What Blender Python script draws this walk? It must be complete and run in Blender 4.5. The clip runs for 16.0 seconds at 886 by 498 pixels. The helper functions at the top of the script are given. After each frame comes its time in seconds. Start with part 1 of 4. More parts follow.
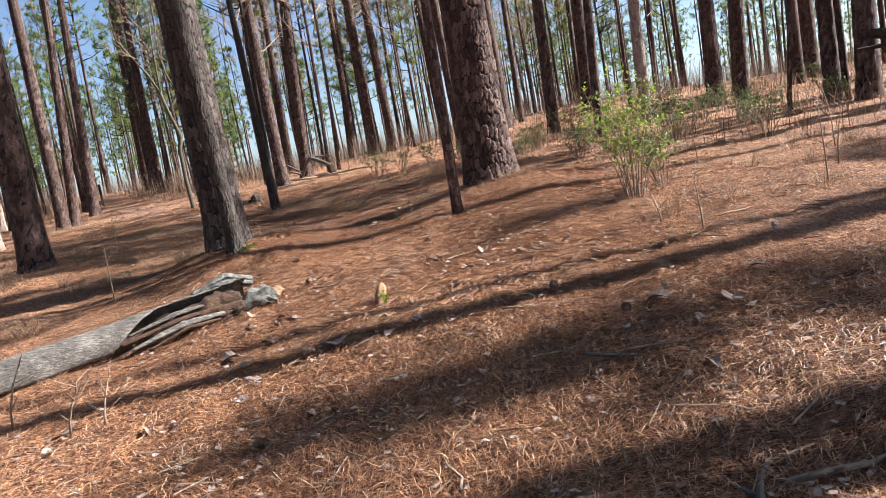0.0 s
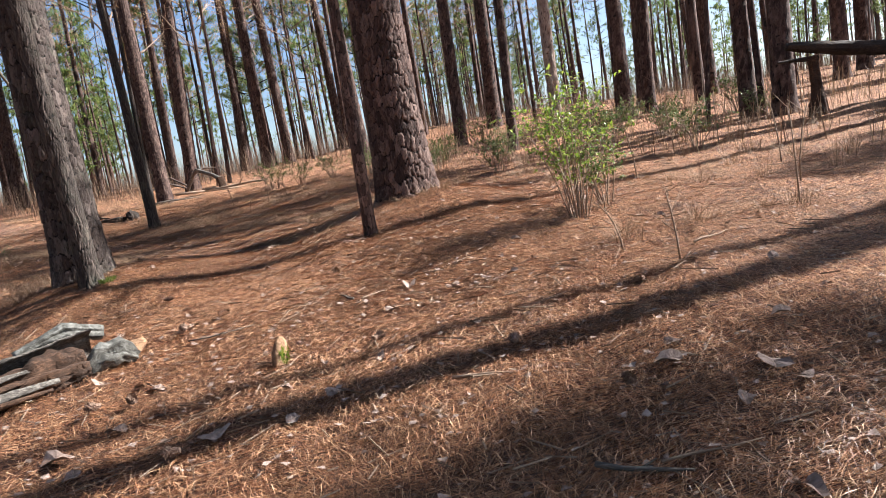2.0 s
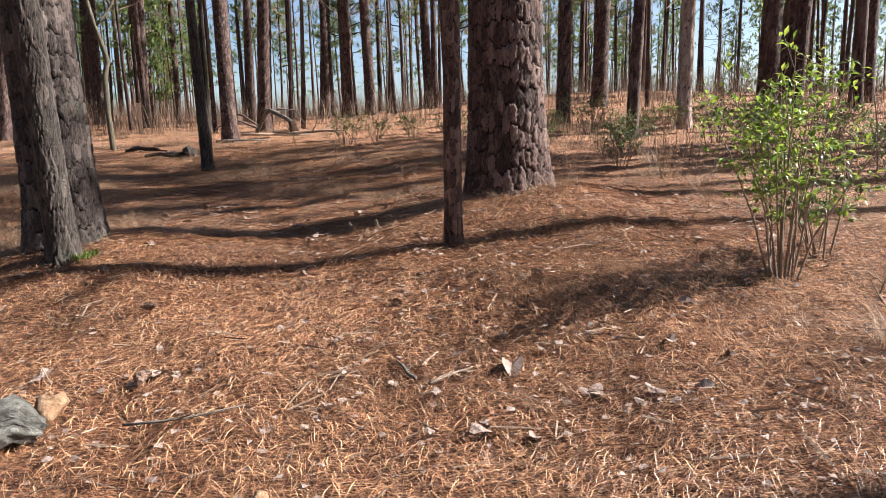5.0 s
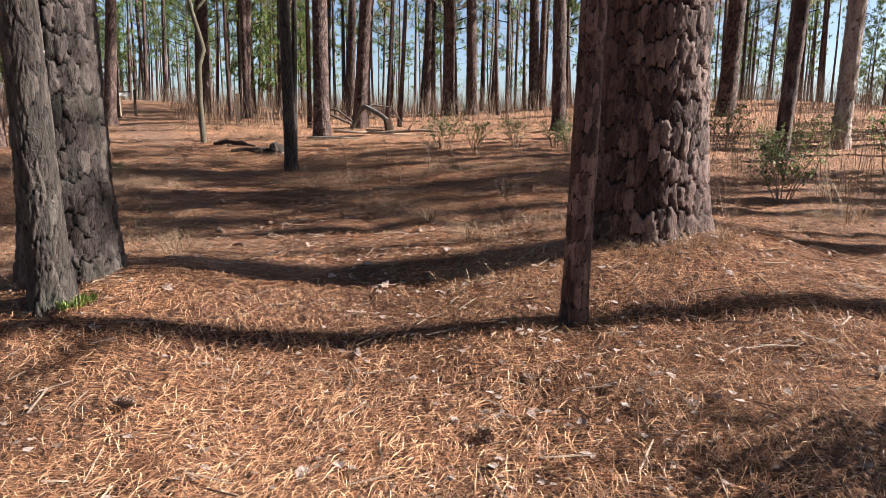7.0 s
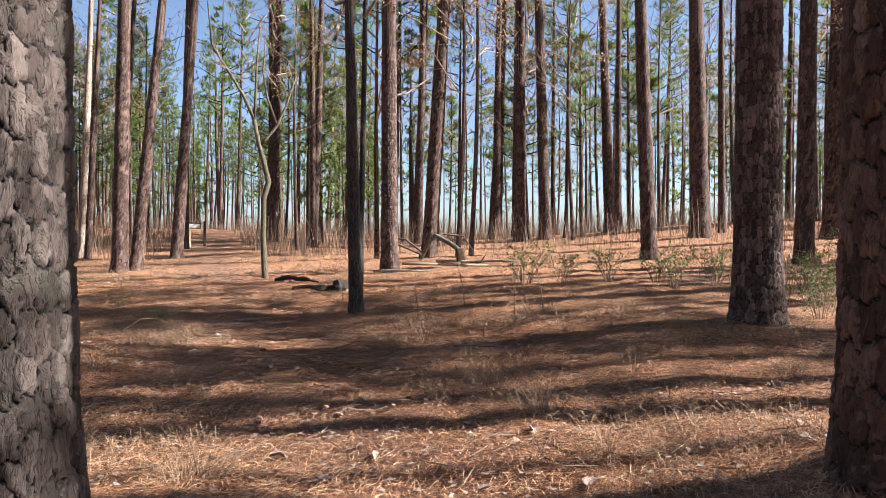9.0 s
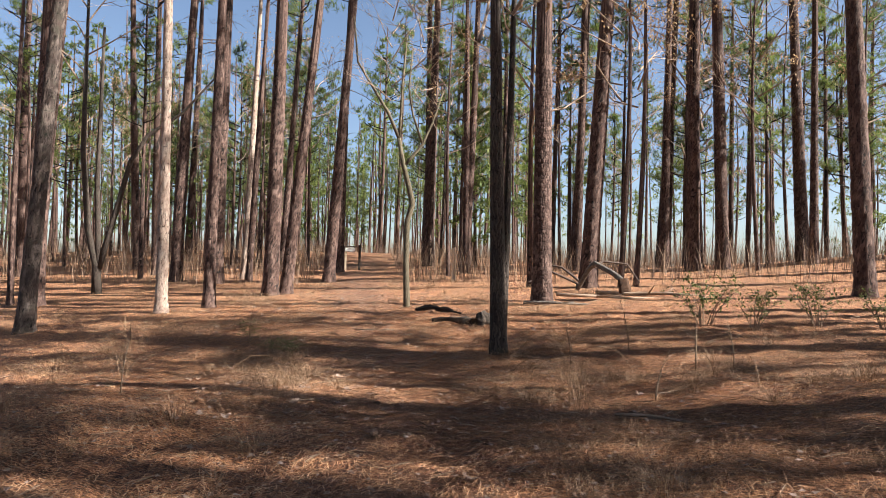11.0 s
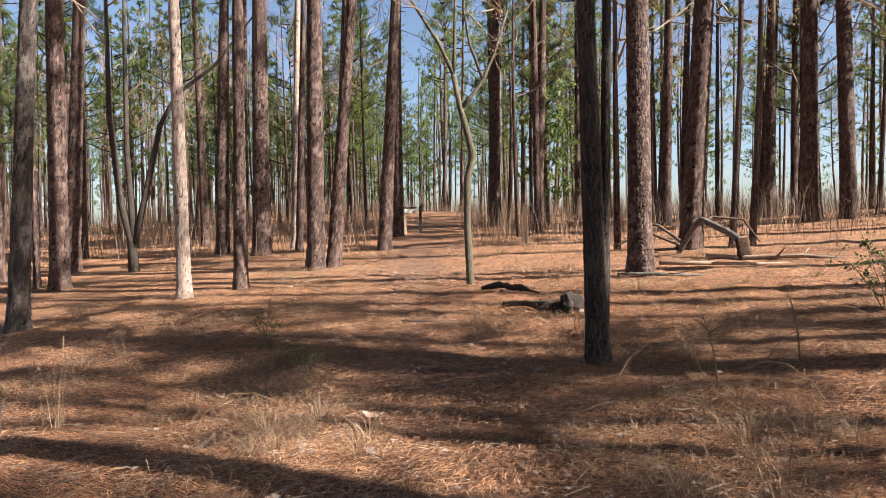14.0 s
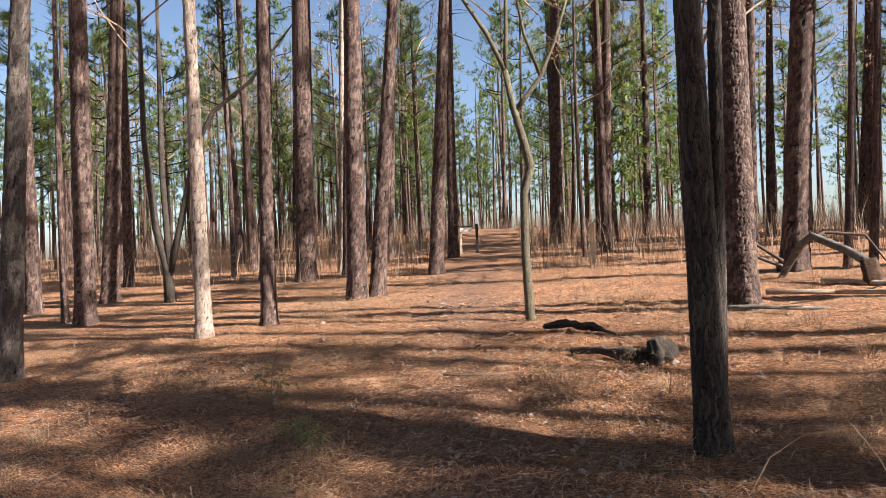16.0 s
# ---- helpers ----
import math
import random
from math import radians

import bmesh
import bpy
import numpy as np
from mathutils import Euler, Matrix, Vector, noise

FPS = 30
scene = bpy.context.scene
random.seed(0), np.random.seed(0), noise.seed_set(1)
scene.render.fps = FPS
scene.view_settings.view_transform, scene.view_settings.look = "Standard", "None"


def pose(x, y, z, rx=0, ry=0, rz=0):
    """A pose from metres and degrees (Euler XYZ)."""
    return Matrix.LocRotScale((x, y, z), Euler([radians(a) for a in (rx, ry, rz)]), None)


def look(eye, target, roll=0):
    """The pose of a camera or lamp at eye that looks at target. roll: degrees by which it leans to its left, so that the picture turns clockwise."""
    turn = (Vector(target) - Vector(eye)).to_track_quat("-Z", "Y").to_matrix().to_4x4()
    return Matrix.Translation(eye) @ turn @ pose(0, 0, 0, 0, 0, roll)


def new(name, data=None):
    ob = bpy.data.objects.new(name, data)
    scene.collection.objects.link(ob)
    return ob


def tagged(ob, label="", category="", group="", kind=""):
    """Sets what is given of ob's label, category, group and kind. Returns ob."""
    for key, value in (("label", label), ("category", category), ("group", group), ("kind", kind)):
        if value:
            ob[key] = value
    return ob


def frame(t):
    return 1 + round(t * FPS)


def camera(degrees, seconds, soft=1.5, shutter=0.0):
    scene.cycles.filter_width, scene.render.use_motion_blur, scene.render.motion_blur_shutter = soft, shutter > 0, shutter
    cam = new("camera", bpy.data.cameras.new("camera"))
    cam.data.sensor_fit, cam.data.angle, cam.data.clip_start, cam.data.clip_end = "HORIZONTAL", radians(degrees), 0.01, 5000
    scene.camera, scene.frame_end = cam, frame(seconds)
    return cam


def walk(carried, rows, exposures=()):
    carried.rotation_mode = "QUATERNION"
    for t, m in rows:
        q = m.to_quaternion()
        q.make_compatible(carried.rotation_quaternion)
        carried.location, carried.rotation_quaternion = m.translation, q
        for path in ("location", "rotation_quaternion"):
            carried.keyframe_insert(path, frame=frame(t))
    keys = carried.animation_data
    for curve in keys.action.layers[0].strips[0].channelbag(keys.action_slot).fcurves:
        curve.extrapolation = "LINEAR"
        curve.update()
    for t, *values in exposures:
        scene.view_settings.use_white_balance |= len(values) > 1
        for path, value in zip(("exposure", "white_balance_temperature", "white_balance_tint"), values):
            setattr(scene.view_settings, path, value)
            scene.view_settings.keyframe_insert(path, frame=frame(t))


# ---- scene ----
cam = camera(66.1, 16.0, soft=0.65)
PATH = [
    (0, (0.000, 0.000, 0.921), (0.048, 1.983, 0.667), -9.8),
    (0.5, (-0.011, 0.320, 0.961), (0.128, 2.304, 0.743), -11.2),
    (1, (-0.083, 0.664, 0.918), (0.149, 2.638, 0.703), -11.3),
    (1.5, (-0.155, 0.985, 0.949), (0.142, 2.949, 0.715), -10.8),
    (2, (-0.075, 1.388, 0.941), (0.271, 3.340, 0.677), -9.3),
    (2.5, (-0.038, 1.677, 0.930), (0.328, 3.621, 0.635), -7.5),
    (3, (-0.110, 2.120, 0.983), (0.253, 4.060, 0.658), -5.5),
    (3.5, (-0.044, 2.462, 0.967), (0.332, 4.400, 0.647), -3.4),
    (4, (0.017, 2.939, 1.023), (0.310, 4.892, 0.707), -1.8),
    (4.5, (-0.021, 3.384, 1.063), (0.189, 5.344, 0.724), -1.4),
    (4.7, (0.005, 3.527, 1.080), (0.189, 5.488, 0.734), -1.5),
    (6.8, (0.048, 5.232, 1.253), (-0.054, 7.200, 0.912), 0.9),
    (7, (-0.001, 5.390, 1.248), (-0.125, 7.355, 0.899), 1.0),
    (7.5, (-0.188, 5.802, 1.300), (-0.354, 7.763, 0.946), 1.0),
    (8, (-0.295, 6.226, 1.318), (-0.505, 8.188, 0.987), 0.6),
    (8.5, (-0.342, 6.612, 1.411), (-0.600, 8.583, 1.188), 0.1),
    (9, (-0.486, 7.118, 1.497), (-0.800, 9.093, 1.495), 0.1),
    (9.5, (-0.503, 7.465, 1.513), (-0.895, 9.424, 1.611), -0.1),
    (10, (-0.480, 7.943, 1.536), (-1.027, 9.864, 1.647), 0.5),
    (10.2, (-0.507, 8.123, 1.511), (-1.107, 10.028, 1.619), 1.0),
    (12.3, (-1.133, 9.784, 1.732), (-2.002, 11.585, 1.752), -0.7),
    (12.5, (-1.189, 9.981, 1.725), (-2.049, 11.786, 1.750), -0.8),
    (13, (-1.379, 10.500, 1.773), (-2.264, 12.294, 1.779), -0.4),
    (13.5, (-1.664, 10.931, 1.811), (-2.569, 12.714, 1.774), -0.4),
    (14, (-1.847, 11.376, 1.814), (-2.790, 13.139, 1.748), -1.0),
    (14.5, (-2.002, 11.781, 1.871), (-3.000, 13.513, 1.803), -1.6),
    (15, (-2.321, 12.248, 1.901), (-3.374, 13.947, 1.853), -1.9),
    (15.5, (-2.459, 12.651, 1.893), (-3.544, 14.331, 1.864), -2.1),
    (16, (-2.641, 13.161, 1.946), (-3.740, 14.832, 1.933), -2.1),
]
walk(cam, [(t, look(eye, target, roll)) for t, eye, target, roll in PATH], exposures=[(0.0, 2.0, 6050, 10), (4.5, 1.85, 6200, 10), (7.5, 1.8, 6200, 10), (8.5, 2.15, 6150, 10), (10.0, 1.98, 6600, 10), (12.5, 1.92, 6600, 10), (16.0, 1.95, 6500, 10)])

# ---- sky and sun ----
SUN_AZ, SUN_EL = 6.0, 38.0
sky_world = bpy.data.worlds.new("sky")
scene.world = sky_world
sky_world.use_nodes = True
sky_nodes = sky_world.node_tree.nodes
sky_tex = sky_nodes.new("ShaderNodeTexSky")
sky_tex.sky_type, sky_tex.sun_disc = "NISHITA", False
sky_tex.sun_elevation, sky_tex.sun_rotation = radians(SUN_EL), radians(90 - SUN_AZ)
sky_tex.air_density, sky_tex.dust_density = 0.8, 1.3
sky_world.node_tree.links.new(sky_tex.outputs[0], sky_nodes["Background"].inputs[0])
sky_nodes["Background"].inputs[1].default_value = 0.05
sun_data = bpy.data.lights.new("sun", "SUN")
sun_data.energy, sun_data.angle, sun_data.color = 5.0, radians(0.53), (1.0, 0.955, 0.9)
sun = new("sun", sun_data)
sun_dir = Vector((math.cos(radians(SUN_AZ)) * math.cos(radians(SUN_EL)), math.sin(radians(SUN_AZ)) * math.cos(radians(SUN_EL)), math.sin(radians(SUN_EL))))
sun.matrix_world = look(sun_dir * 60, (0, 0, 0))


# ---- materials ----
class Nodes:
    """A small helper round a material's node tree."""

    def __init__(self, name, rough=0.85):
        self.mat = bpy.data.materials.new(name)
        self.mat.use_nodes = True
        self.tree = self.mat.node_tree
        self.bsdf = self.tree.nodes["Principled BSDF"]
        self.bsdf.inputs["Roughness"].default_value = rough
        self.bsdf.inputs["Specular IOR Level"].default_value = 0.3
        self.out = self.tree.nodes["Material Output"]

    def add(self, kind, **values):
        n = self.tree.nodes.new("ShaderNode" + kind)
        for key, value in values.items():
            if key in n.inputs:
                n.inputs[key].default_value = value
        return n

    def link(self, a, b):
        self.tree.links.new(a, b)

    def coords(self, scale=(1, 1, 1), kind="Object"):
        c, m = self.add("TexCoord"), self.add("Mapping", Scale=scale)
        self.link(c.outputs[kind], m.inputs[0])
        return m.outputs[0]

    def noise(self, vec, scale, detail=4.0, rough=0.6, warp=0.0):
        n = self.add("TexNoise", Scale=scale, Detail=detail, Roughness=rough, Distortion=warp)
        if vec is not None:
            self.link(vec, n.inputs["Vector"])
        return n.outputs["Fac"]

    def ramp(self, fac, *stops):
        r = self.add("ValToRGB")
        el = r.color_ramp.elements
        while len(el) < len(stops):
            el.new(0.5)
        for e, (pos, col) in zip(el, stops):
            e.position, e.color = pos, (*col, 1) if len(col) == 3 else col
        self.link(fac, r.inputs[0])
        return r.outputs[0]

    def mix(self, fac, a, b, how="MIX"):
        m = self.tree.nodes.new("ShaderNodeMix")
        m.data_type, m.blend_type = "RGBA", how
        for sock, v in ((m.inputs[0], fac), (m.inputs[6], a), (m.inputs[7], b)):
            if isinstance(v, (int, float)):
                sock.default_value = v
            elif isinstance(v, tuple):
                sock.default_value = (*v, 1)
            else:
                self.link(v, sock)
        return m.outputs[2]

    def bump(self, height, strength=0.5, distance=0.02):
        b = self.add("Bump", Strength=strength, Distance=distance)
        self.link(height, b.inputs["Height"])
        self.link(b.outputs[0], self.bsdf.inputs["Normal"])

    def color(self, sock):
        self.link(sock, self.bsdf.inputs["Base Color"])
        return self.mat

    def attr(self, name):
        a = self.add("Attribute")
        a.attribute_name = name
        return a.outputs["Fac"]

    def translucent(self, sock, amount):
        t = self.add("BsdfTranslucent")
        self.link(sock, t.inputs[0])
        m = self.add("MixShader", Fac=amount)
        self.link(self.bsdf.outputs[0], m.inputs[1])
        self.link(t.outputs[0], m.inputs[2])
        self.link(m.outputs[0], self.out.inputs[0])


def ground_material():
    n = Nodes("pine_straw_ground", 0.85)
    v = n.coords()

    def streaks(turn, seed):
        """Long thin needles lying one way, bent by a slow swirl."""
        c, m = n.add("TexCoord"), n.add("Mapping", Rotation=(0, 0, turn), Location=(seed, seed * 0.7, 0), Scale=(5.5, 48, 12))
        n.link(c.outputs["Object"], m.inputs[0])
        return n.noise(m.outputs[0], 2.4, 3, 0.6, 1.3)

    a, b, c = streaks(0.2, 3.1), streaks(1.25, 7.7), streaks(2.35, 12.9)
    mid = n.noise(v, 2.2, 5, 0.65, 0.6)
    large = n.noise(v, 0.35, 4, 0.6)
    clump = n.noise(v, 13.0, 5, 0.75, 1.2)
    # Gaps near-black, needle crests pale: shade and highlight put into the colour.
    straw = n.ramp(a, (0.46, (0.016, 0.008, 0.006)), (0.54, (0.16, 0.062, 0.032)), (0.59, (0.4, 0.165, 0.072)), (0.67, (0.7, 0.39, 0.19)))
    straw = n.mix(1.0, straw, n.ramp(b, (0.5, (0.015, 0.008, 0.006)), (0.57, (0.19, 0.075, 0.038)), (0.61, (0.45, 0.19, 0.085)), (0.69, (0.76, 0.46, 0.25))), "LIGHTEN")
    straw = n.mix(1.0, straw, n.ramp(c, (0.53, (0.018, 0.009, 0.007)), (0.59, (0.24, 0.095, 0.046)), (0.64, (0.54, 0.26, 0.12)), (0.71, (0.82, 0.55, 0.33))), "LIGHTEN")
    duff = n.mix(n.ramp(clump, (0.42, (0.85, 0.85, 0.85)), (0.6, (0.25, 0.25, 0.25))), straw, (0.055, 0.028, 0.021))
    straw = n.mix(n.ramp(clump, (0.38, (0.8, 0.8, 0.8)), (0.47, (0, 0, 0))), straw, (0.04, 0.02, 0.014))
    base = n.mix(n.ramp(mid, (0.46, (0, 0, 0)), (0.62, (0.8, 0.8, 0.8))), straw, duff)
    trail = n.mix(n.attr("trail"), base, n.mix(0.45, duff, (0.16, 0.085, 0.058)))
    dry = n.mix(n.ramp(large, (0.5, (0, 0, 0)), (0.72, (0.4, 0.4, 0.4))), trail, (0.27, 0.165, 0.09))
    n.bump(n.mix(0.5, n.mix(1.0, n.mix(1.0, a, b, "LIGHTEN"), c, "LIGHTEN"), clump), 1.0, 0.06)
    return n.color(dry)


def bark_material(name, plates, furrow, tint, moss=0.0, streak=(9, 9, 2)):
    n = Nodes(name, 0.9)
    grain = n.noise(n.coords(streak), 4.0, 6, 0.7, 0.4)
    flake = n.noise(n.coords((1, 1, 0.35)), 26.0, 6, 0.75, 1.6)
    scale = n.noise(n.coords((1, 1, 0.45)), 9.0, 3, 0.6, 2.2)
    patch = n.noise(n.coords((1, 1, 0.6)), 2.2, 4, 0.6)
    col = n.ramp(n.mix(0.5, n.attr("cell"), grain), (0.2, plates[0]), (0.5, plates[1]), (0.8, plates[2]))
    col = n.mix(n.ramp(patch, (0.45, (0, 0, 0)), (0.7, (0.6, 0.6, 0.6))), col, tint)
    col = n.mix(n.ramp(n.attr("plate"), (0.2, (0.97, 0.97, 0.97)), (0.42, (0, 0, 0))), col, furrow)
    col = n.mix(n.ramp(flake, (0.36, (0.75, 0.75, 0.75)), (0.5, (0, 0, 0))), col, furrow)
    col = n.mix(n.ramp(scale, (0.54, (0, 0, 0)), (0.6, (0.3, 0.3, 0.3))), col, plates[2])
    if moss:
        col = n.mix(n.ramp(n.noise(n.coords(), 5.0, 5, 0.7), (0.5, (0, 0, 0)), (0.66, (moss, moss, moss))), col, (0.075, 0.09, 0.058))
    n.bump(n.mix(0.5, n.mix(0.5, flake, grain), n.ramp(scale, (0.47, (0, 0, 0)), (0.5, (0.5, 0.5, 0.5)), (0.56, (0.5, 0.5, 0.5)), (0.58, (1, 1, 1)))), 1.0, 0.02)
    return n.color(col)


def leaf_material(name, stops, amount=0.35, rough=0.6):
    n = Nodes(name, rough)
    g = n.add("NewGeometry")
    col = n.ramp(g.outputs["Random Per Island"], *stops)
    spread = n.noise(n.coords(), 0.6, 3)
    col = n.mix(n.ramp(spread, (0.35, (0.25, 0.25, 0.25)), (0.6, (0, 0, 0))), col, stops[0][1])
    if amount:
        n.translucent(col, amount)
    return n.color(col)


def wood_material(name, dark, mid, pale, scale=(3, 30, 30)):
    n = Nodes(name, 0.9)
    grain = n.noise(n.coords(scale), 2.0, 6, 0.7, 0.6)
    blot = n.noise(n.coords(), 5.0, 5, 0.65)
    col = n.ramp(n.mix(0.4, grain, blot), (0.32, dark), (0.5, mid), (0.68, pale))
    n.bump(grain, 0.8, 0.02)
    return n.color(col)


GROUND = ground_material()
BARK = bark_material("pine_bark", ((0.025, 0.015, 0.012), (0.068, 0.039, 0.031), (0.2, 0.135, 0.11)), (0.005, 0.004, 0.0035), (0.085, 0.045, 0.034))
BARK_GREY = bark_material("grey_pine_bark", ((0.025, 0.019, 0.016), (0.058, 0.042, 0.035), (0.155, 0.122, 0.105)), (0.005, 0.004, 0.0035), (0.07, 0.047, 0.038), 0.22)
# Whitish trunks, with the brightness of sun on them put into the colour.
BARK_PALE_SUNLIT = bark_material("pale_sunlit_bark", ((0.2, 0.14, 0.11), (0.33, 0.25, 0.2), (0.46, 0.38, 0.31)), (0.07, 0.045, 0.035), (0.26, 0.17, 0.13))
BARK_HARD = bark_material("ridged_hardwood_bark", ((0.025, 0.018, 0.015), (0.048, 0.036, 0.029), (0.11, 0.085, 0.07)), (0.006, 0.005, 0.004), (0.05, 0.037, 0.028), 0.2, (26, 26, 1.4))
BARK_SAP = bark_material("mossy_sapling_bark", ((0.05, 0.038, 0.026), (0.1, 0.08, 0.052), (0.22, 0.185, 0.125)), (0.02, 0.016, 0.011), (0.08, 0.066, 0.036), 0.25)
TWIG = wood_material("dry_twig", (0.12, 0.08, 0.055), (0.24, 0.17, 0.12), (0.42, 0.33, 0.25))
DEAD_LIMB = wood_material("dead_limb_bark", (0.045, 0.032, 0.026), (0.095, 0.07, 0.056), (0.18, 0.14, 0.115))
OLD_WOOD = wood_material("weathered_wood", (0.022, 0.018, 0.015), (0.11, 0.095, 0.08), (0.31, 0.28, 0.235))
ROT = wood_material("rotten_wood", (0.014, 0.009, 0.006), (0.055, 0.03, 0.018), (0.15, 0.08, 0.045))
CHAR = wood_material("dark_rotten_stump_wood", (0.012, 0.01, 0.008), (0.035, 0.026, 0.02), (0.08, 0.055, 0.04))
PALE_WOOD = wood_material("pale_split_wood", (0.1, 0.055, 0.03), (0.27, 0.155, 0.085), (0.44, 0.3, 0.18), (14, 14, 14))
POST = wood_material("sawn_post_wood", (0.36, 0.27, 0.18), (0.5, 0.4, 0.28), (0.62, 0.52, 0.38), (30, 30, 3))
NEEDLES = leaf_material("green_pine_needles", ((0.0, (0.055, 0.09, 0.028)), (0.5, (0.12, 0.165, 0.045)), (1.0, (0.25, 0.27, 0.08))), 0.5)
STRAW = leaf_material("fallen_pine_needles", ((0.0, (0.035, 0.018, 0.013)), (0.35, (0.17, 0.07, 0.036)), (0.68, (0.44, 0.2, 0.095)), (1.0, (0.84, 0.54, 0.31))), 0.0, 0.42)
STRAW.node_tree.nodes["Principled BSDF"].inputs["Specular IOR Level"].default_value = 0.4
BUSH_LEAF = leaf_material("bush_leaf", ((0.0, (0.07, 0.13, 0.02)), (0.5, (0.2, 0.29, 0.035)), (1.0, (0.4, 0.46, 0.08))), 0.45, 0.4)
SHRUB_LEAF = leaf_material("shrub_leaf", ((0.0, (0.04, 0.07, 0.02)), (0.5, (0.11, 0.15, 0.04)), (1.0, (0.22, 0.25, 0.08))), 0.35, 0.45)
DRY_GRASS = leaf_material("dry_grass", ((0.0, (0.1, 0.055, 0.032)), (0.5, (0.26, 0.155, 0.09)), (1.0, (0.52, 0.37, 0.23))), 0.15)
BRUSH = leaf_material("dry_brush_stem", ((0.0, (0.08, 0.048, 0.032)), (0.5, (0.19, 0.12, 0.08)), (1.0, (0.38, 0.27, 0.18))), 0.1)
BROWN_LEAF = leaf_material("hanging_brown_leaf", ((0.0, (0.2, 0.11, 0.05)), (0.5, (0.36, 0.23, 0.12)), (1.0, (0.5, 0.36, 0.2))), 0.4)
DEAD_LEAF = wood_material("dead_leaf", (0.12, 0.08, 0.06), (0.25, 0.18, 0.145), (0.44, 0.36, 0.31), (12, 12, 12))
CONE = wood_material("pine_cone_scale", (0.1, 0.06, 0.042), (0.22, 0.14, 0.1), (0.38, 0.27, 0.19), (30, 30, 30))
MOSS = leaf_material("green_moss", ((0.0, (0.05, 0.075, 0.014)), (1.0, (0.15, 0.19, 0.035))), 0.2)
WHITE_PAINT = wood_material("white_painted_board", (0.5, 0.48, 0.44), (0.64, 0.62, 0.58), (0.74, 0.72, 0.68))
LICHEN = wood_material("lichen_wood", (0.014, 0.012, 0.01), (0.09, 0.085, 0.072), (0.27, 0.265, 0.235), (9, 9, 9))


# ---- shared builders ----
def mesh_from(name, verts, faces, material, smooth=False):
    me = bpy.data.meshes.new(name)
    me.from_pydata(verts, [], faces)
    me.materials.append(material)
    if smooth:
        me.polygons.foreach_set("use_smooth", [True] * len(me.polygons))
    me.update()
    return me


def part(name, me, parent, label=""):
    ob = new(name, me)
    ob.parent = parent
    return tagged(ob, label)


class Soup:
    """Vertices and faces collected for one mesh."""

    def __init__(self):
        self.v, self.f = [], []

    def tube(self, pts, radii, sides=8, cap=True):
        pts = [Vector(p) for p in pts]
        start = len(self.v)
        side = None
        for i, (p, r) in enumerate(zip(pts, radii)):
            way = (pts[min(i + 1, len(pts) - 1)] - pts[max(i - 1, 0)]).normalized()
            if side is None:
                side = way.orthogonal().normalized()
            side = (side - way * side.dot(way)).normalized()
            up = way.cross(side)
            for k in range(sides):
                a = 2 * math.pi * k / sides
                self.v.append(tuple(p + (side * math.cos(a) + up * math.sin(a)) * r))
        for i in range(len(pts) - 1):
            for k in range(sides):
                a, b = start + i * sides + k, start + i * sides + (k + 1) % sides
                self.f.append((a, b, b + sides, a + sides))
        if cap:
            self.f.append(tuple(start + k for k in range(sides))[::-1])
            self.f.append(tuple(start + (len(pts) - 1) * sides + k for k in range(sides)))

    def blade(self, p, way, length, width, bend=0.0):
        """A bent narrow leaf of two triangles."""
        way = Vector(way).normalized()
        side = way.cross(Vector((0.13, 0.21, 1))).normalized() * width
        p = Vector(p)
        mid = p + way * length * 0.5 + Vector((0, 0, bend))
        n = len(self.v)
        self.v += [tuple(p), tuple(mid + side), tuple(p + way * length), tuple(mid - side)]
        self.f += [(n, n + 1, n + 3), (n + 1, n + 2, n + 3)]

    def needle(self, p, way, length, width):
        """A bundle of needles as one narrow triangle."""
        way = Vector(way).normalized()
        side = way.cross(Vector((0.13, 0.21, 1))).normalized() * width
        p, n = Vector(p), len(self.v)
        self.v += [tuple(p + side), tuple(p + way * length), tuple(p - side)]
        self.f.append((n, n + 1, n + 2))

    def leaf(self, p, way, length, width, droop=0.2, rng=random):
        """An oval leaf of four triangles, folded along its rib."""
        way = Vector(way).normalized()
        side = way.cross(Vector((rng.uniform(-0.5, 0.5), rng.uniform(-0.5, 0.5), 1))).normalized()
        up = side.cross(way).normalized()
        p, n = Vector(p), len(self.v)
        mid = p + way * length * 0.5
        self.v += [tuple(p), tuple(mid + side * width + up * width * 0.35), tuple(p + way * length - up * droop * length), tuple(mid - side * width + up * width * 0.35), tuple(mid)]
        self.f += [(n, n + 1, n + 4), (n + 1, n + 2, n + 4), (n + 2, n + 3, n + 4), (n + 3, n, n + 4)]

    def mesh(self, name, material, smooth=False):
        return mesh_from(name, self.v, self.f, material, smooth)


# ---- the ground ----
def bell(x, y, cx, cy, s):
    return np.exp(-((x - cx) ** 2 + (y - cy) ** 2) / (2 * s * s))


def lattice(x, y, seed):
    """Smooth value noise from -1 to 1 on a unit grid."""
    ix, iy = np.floor(x), np.floor(y)
    fx, fy = x - ix, y - iy
    fx, fy = fx * fx * (3 - 2 * fx), fy * fy * (3 - 2 * fy)

    def corner(a, b):
        h = np.sin(a * 127.1 + b * 311.7 + seed * 74.7) * 43758.5453
        return (h - np.floor(h)) * 2 - 1

    low = corner(ix, iy) * (1 - fx) + corner(ix + 1, iy) * fx
    high = corner(ix, iy + 1) * (1 - fx) + corner(ix + 1, iy + 1) * fx
    return low * (1 - fy) + high * fy


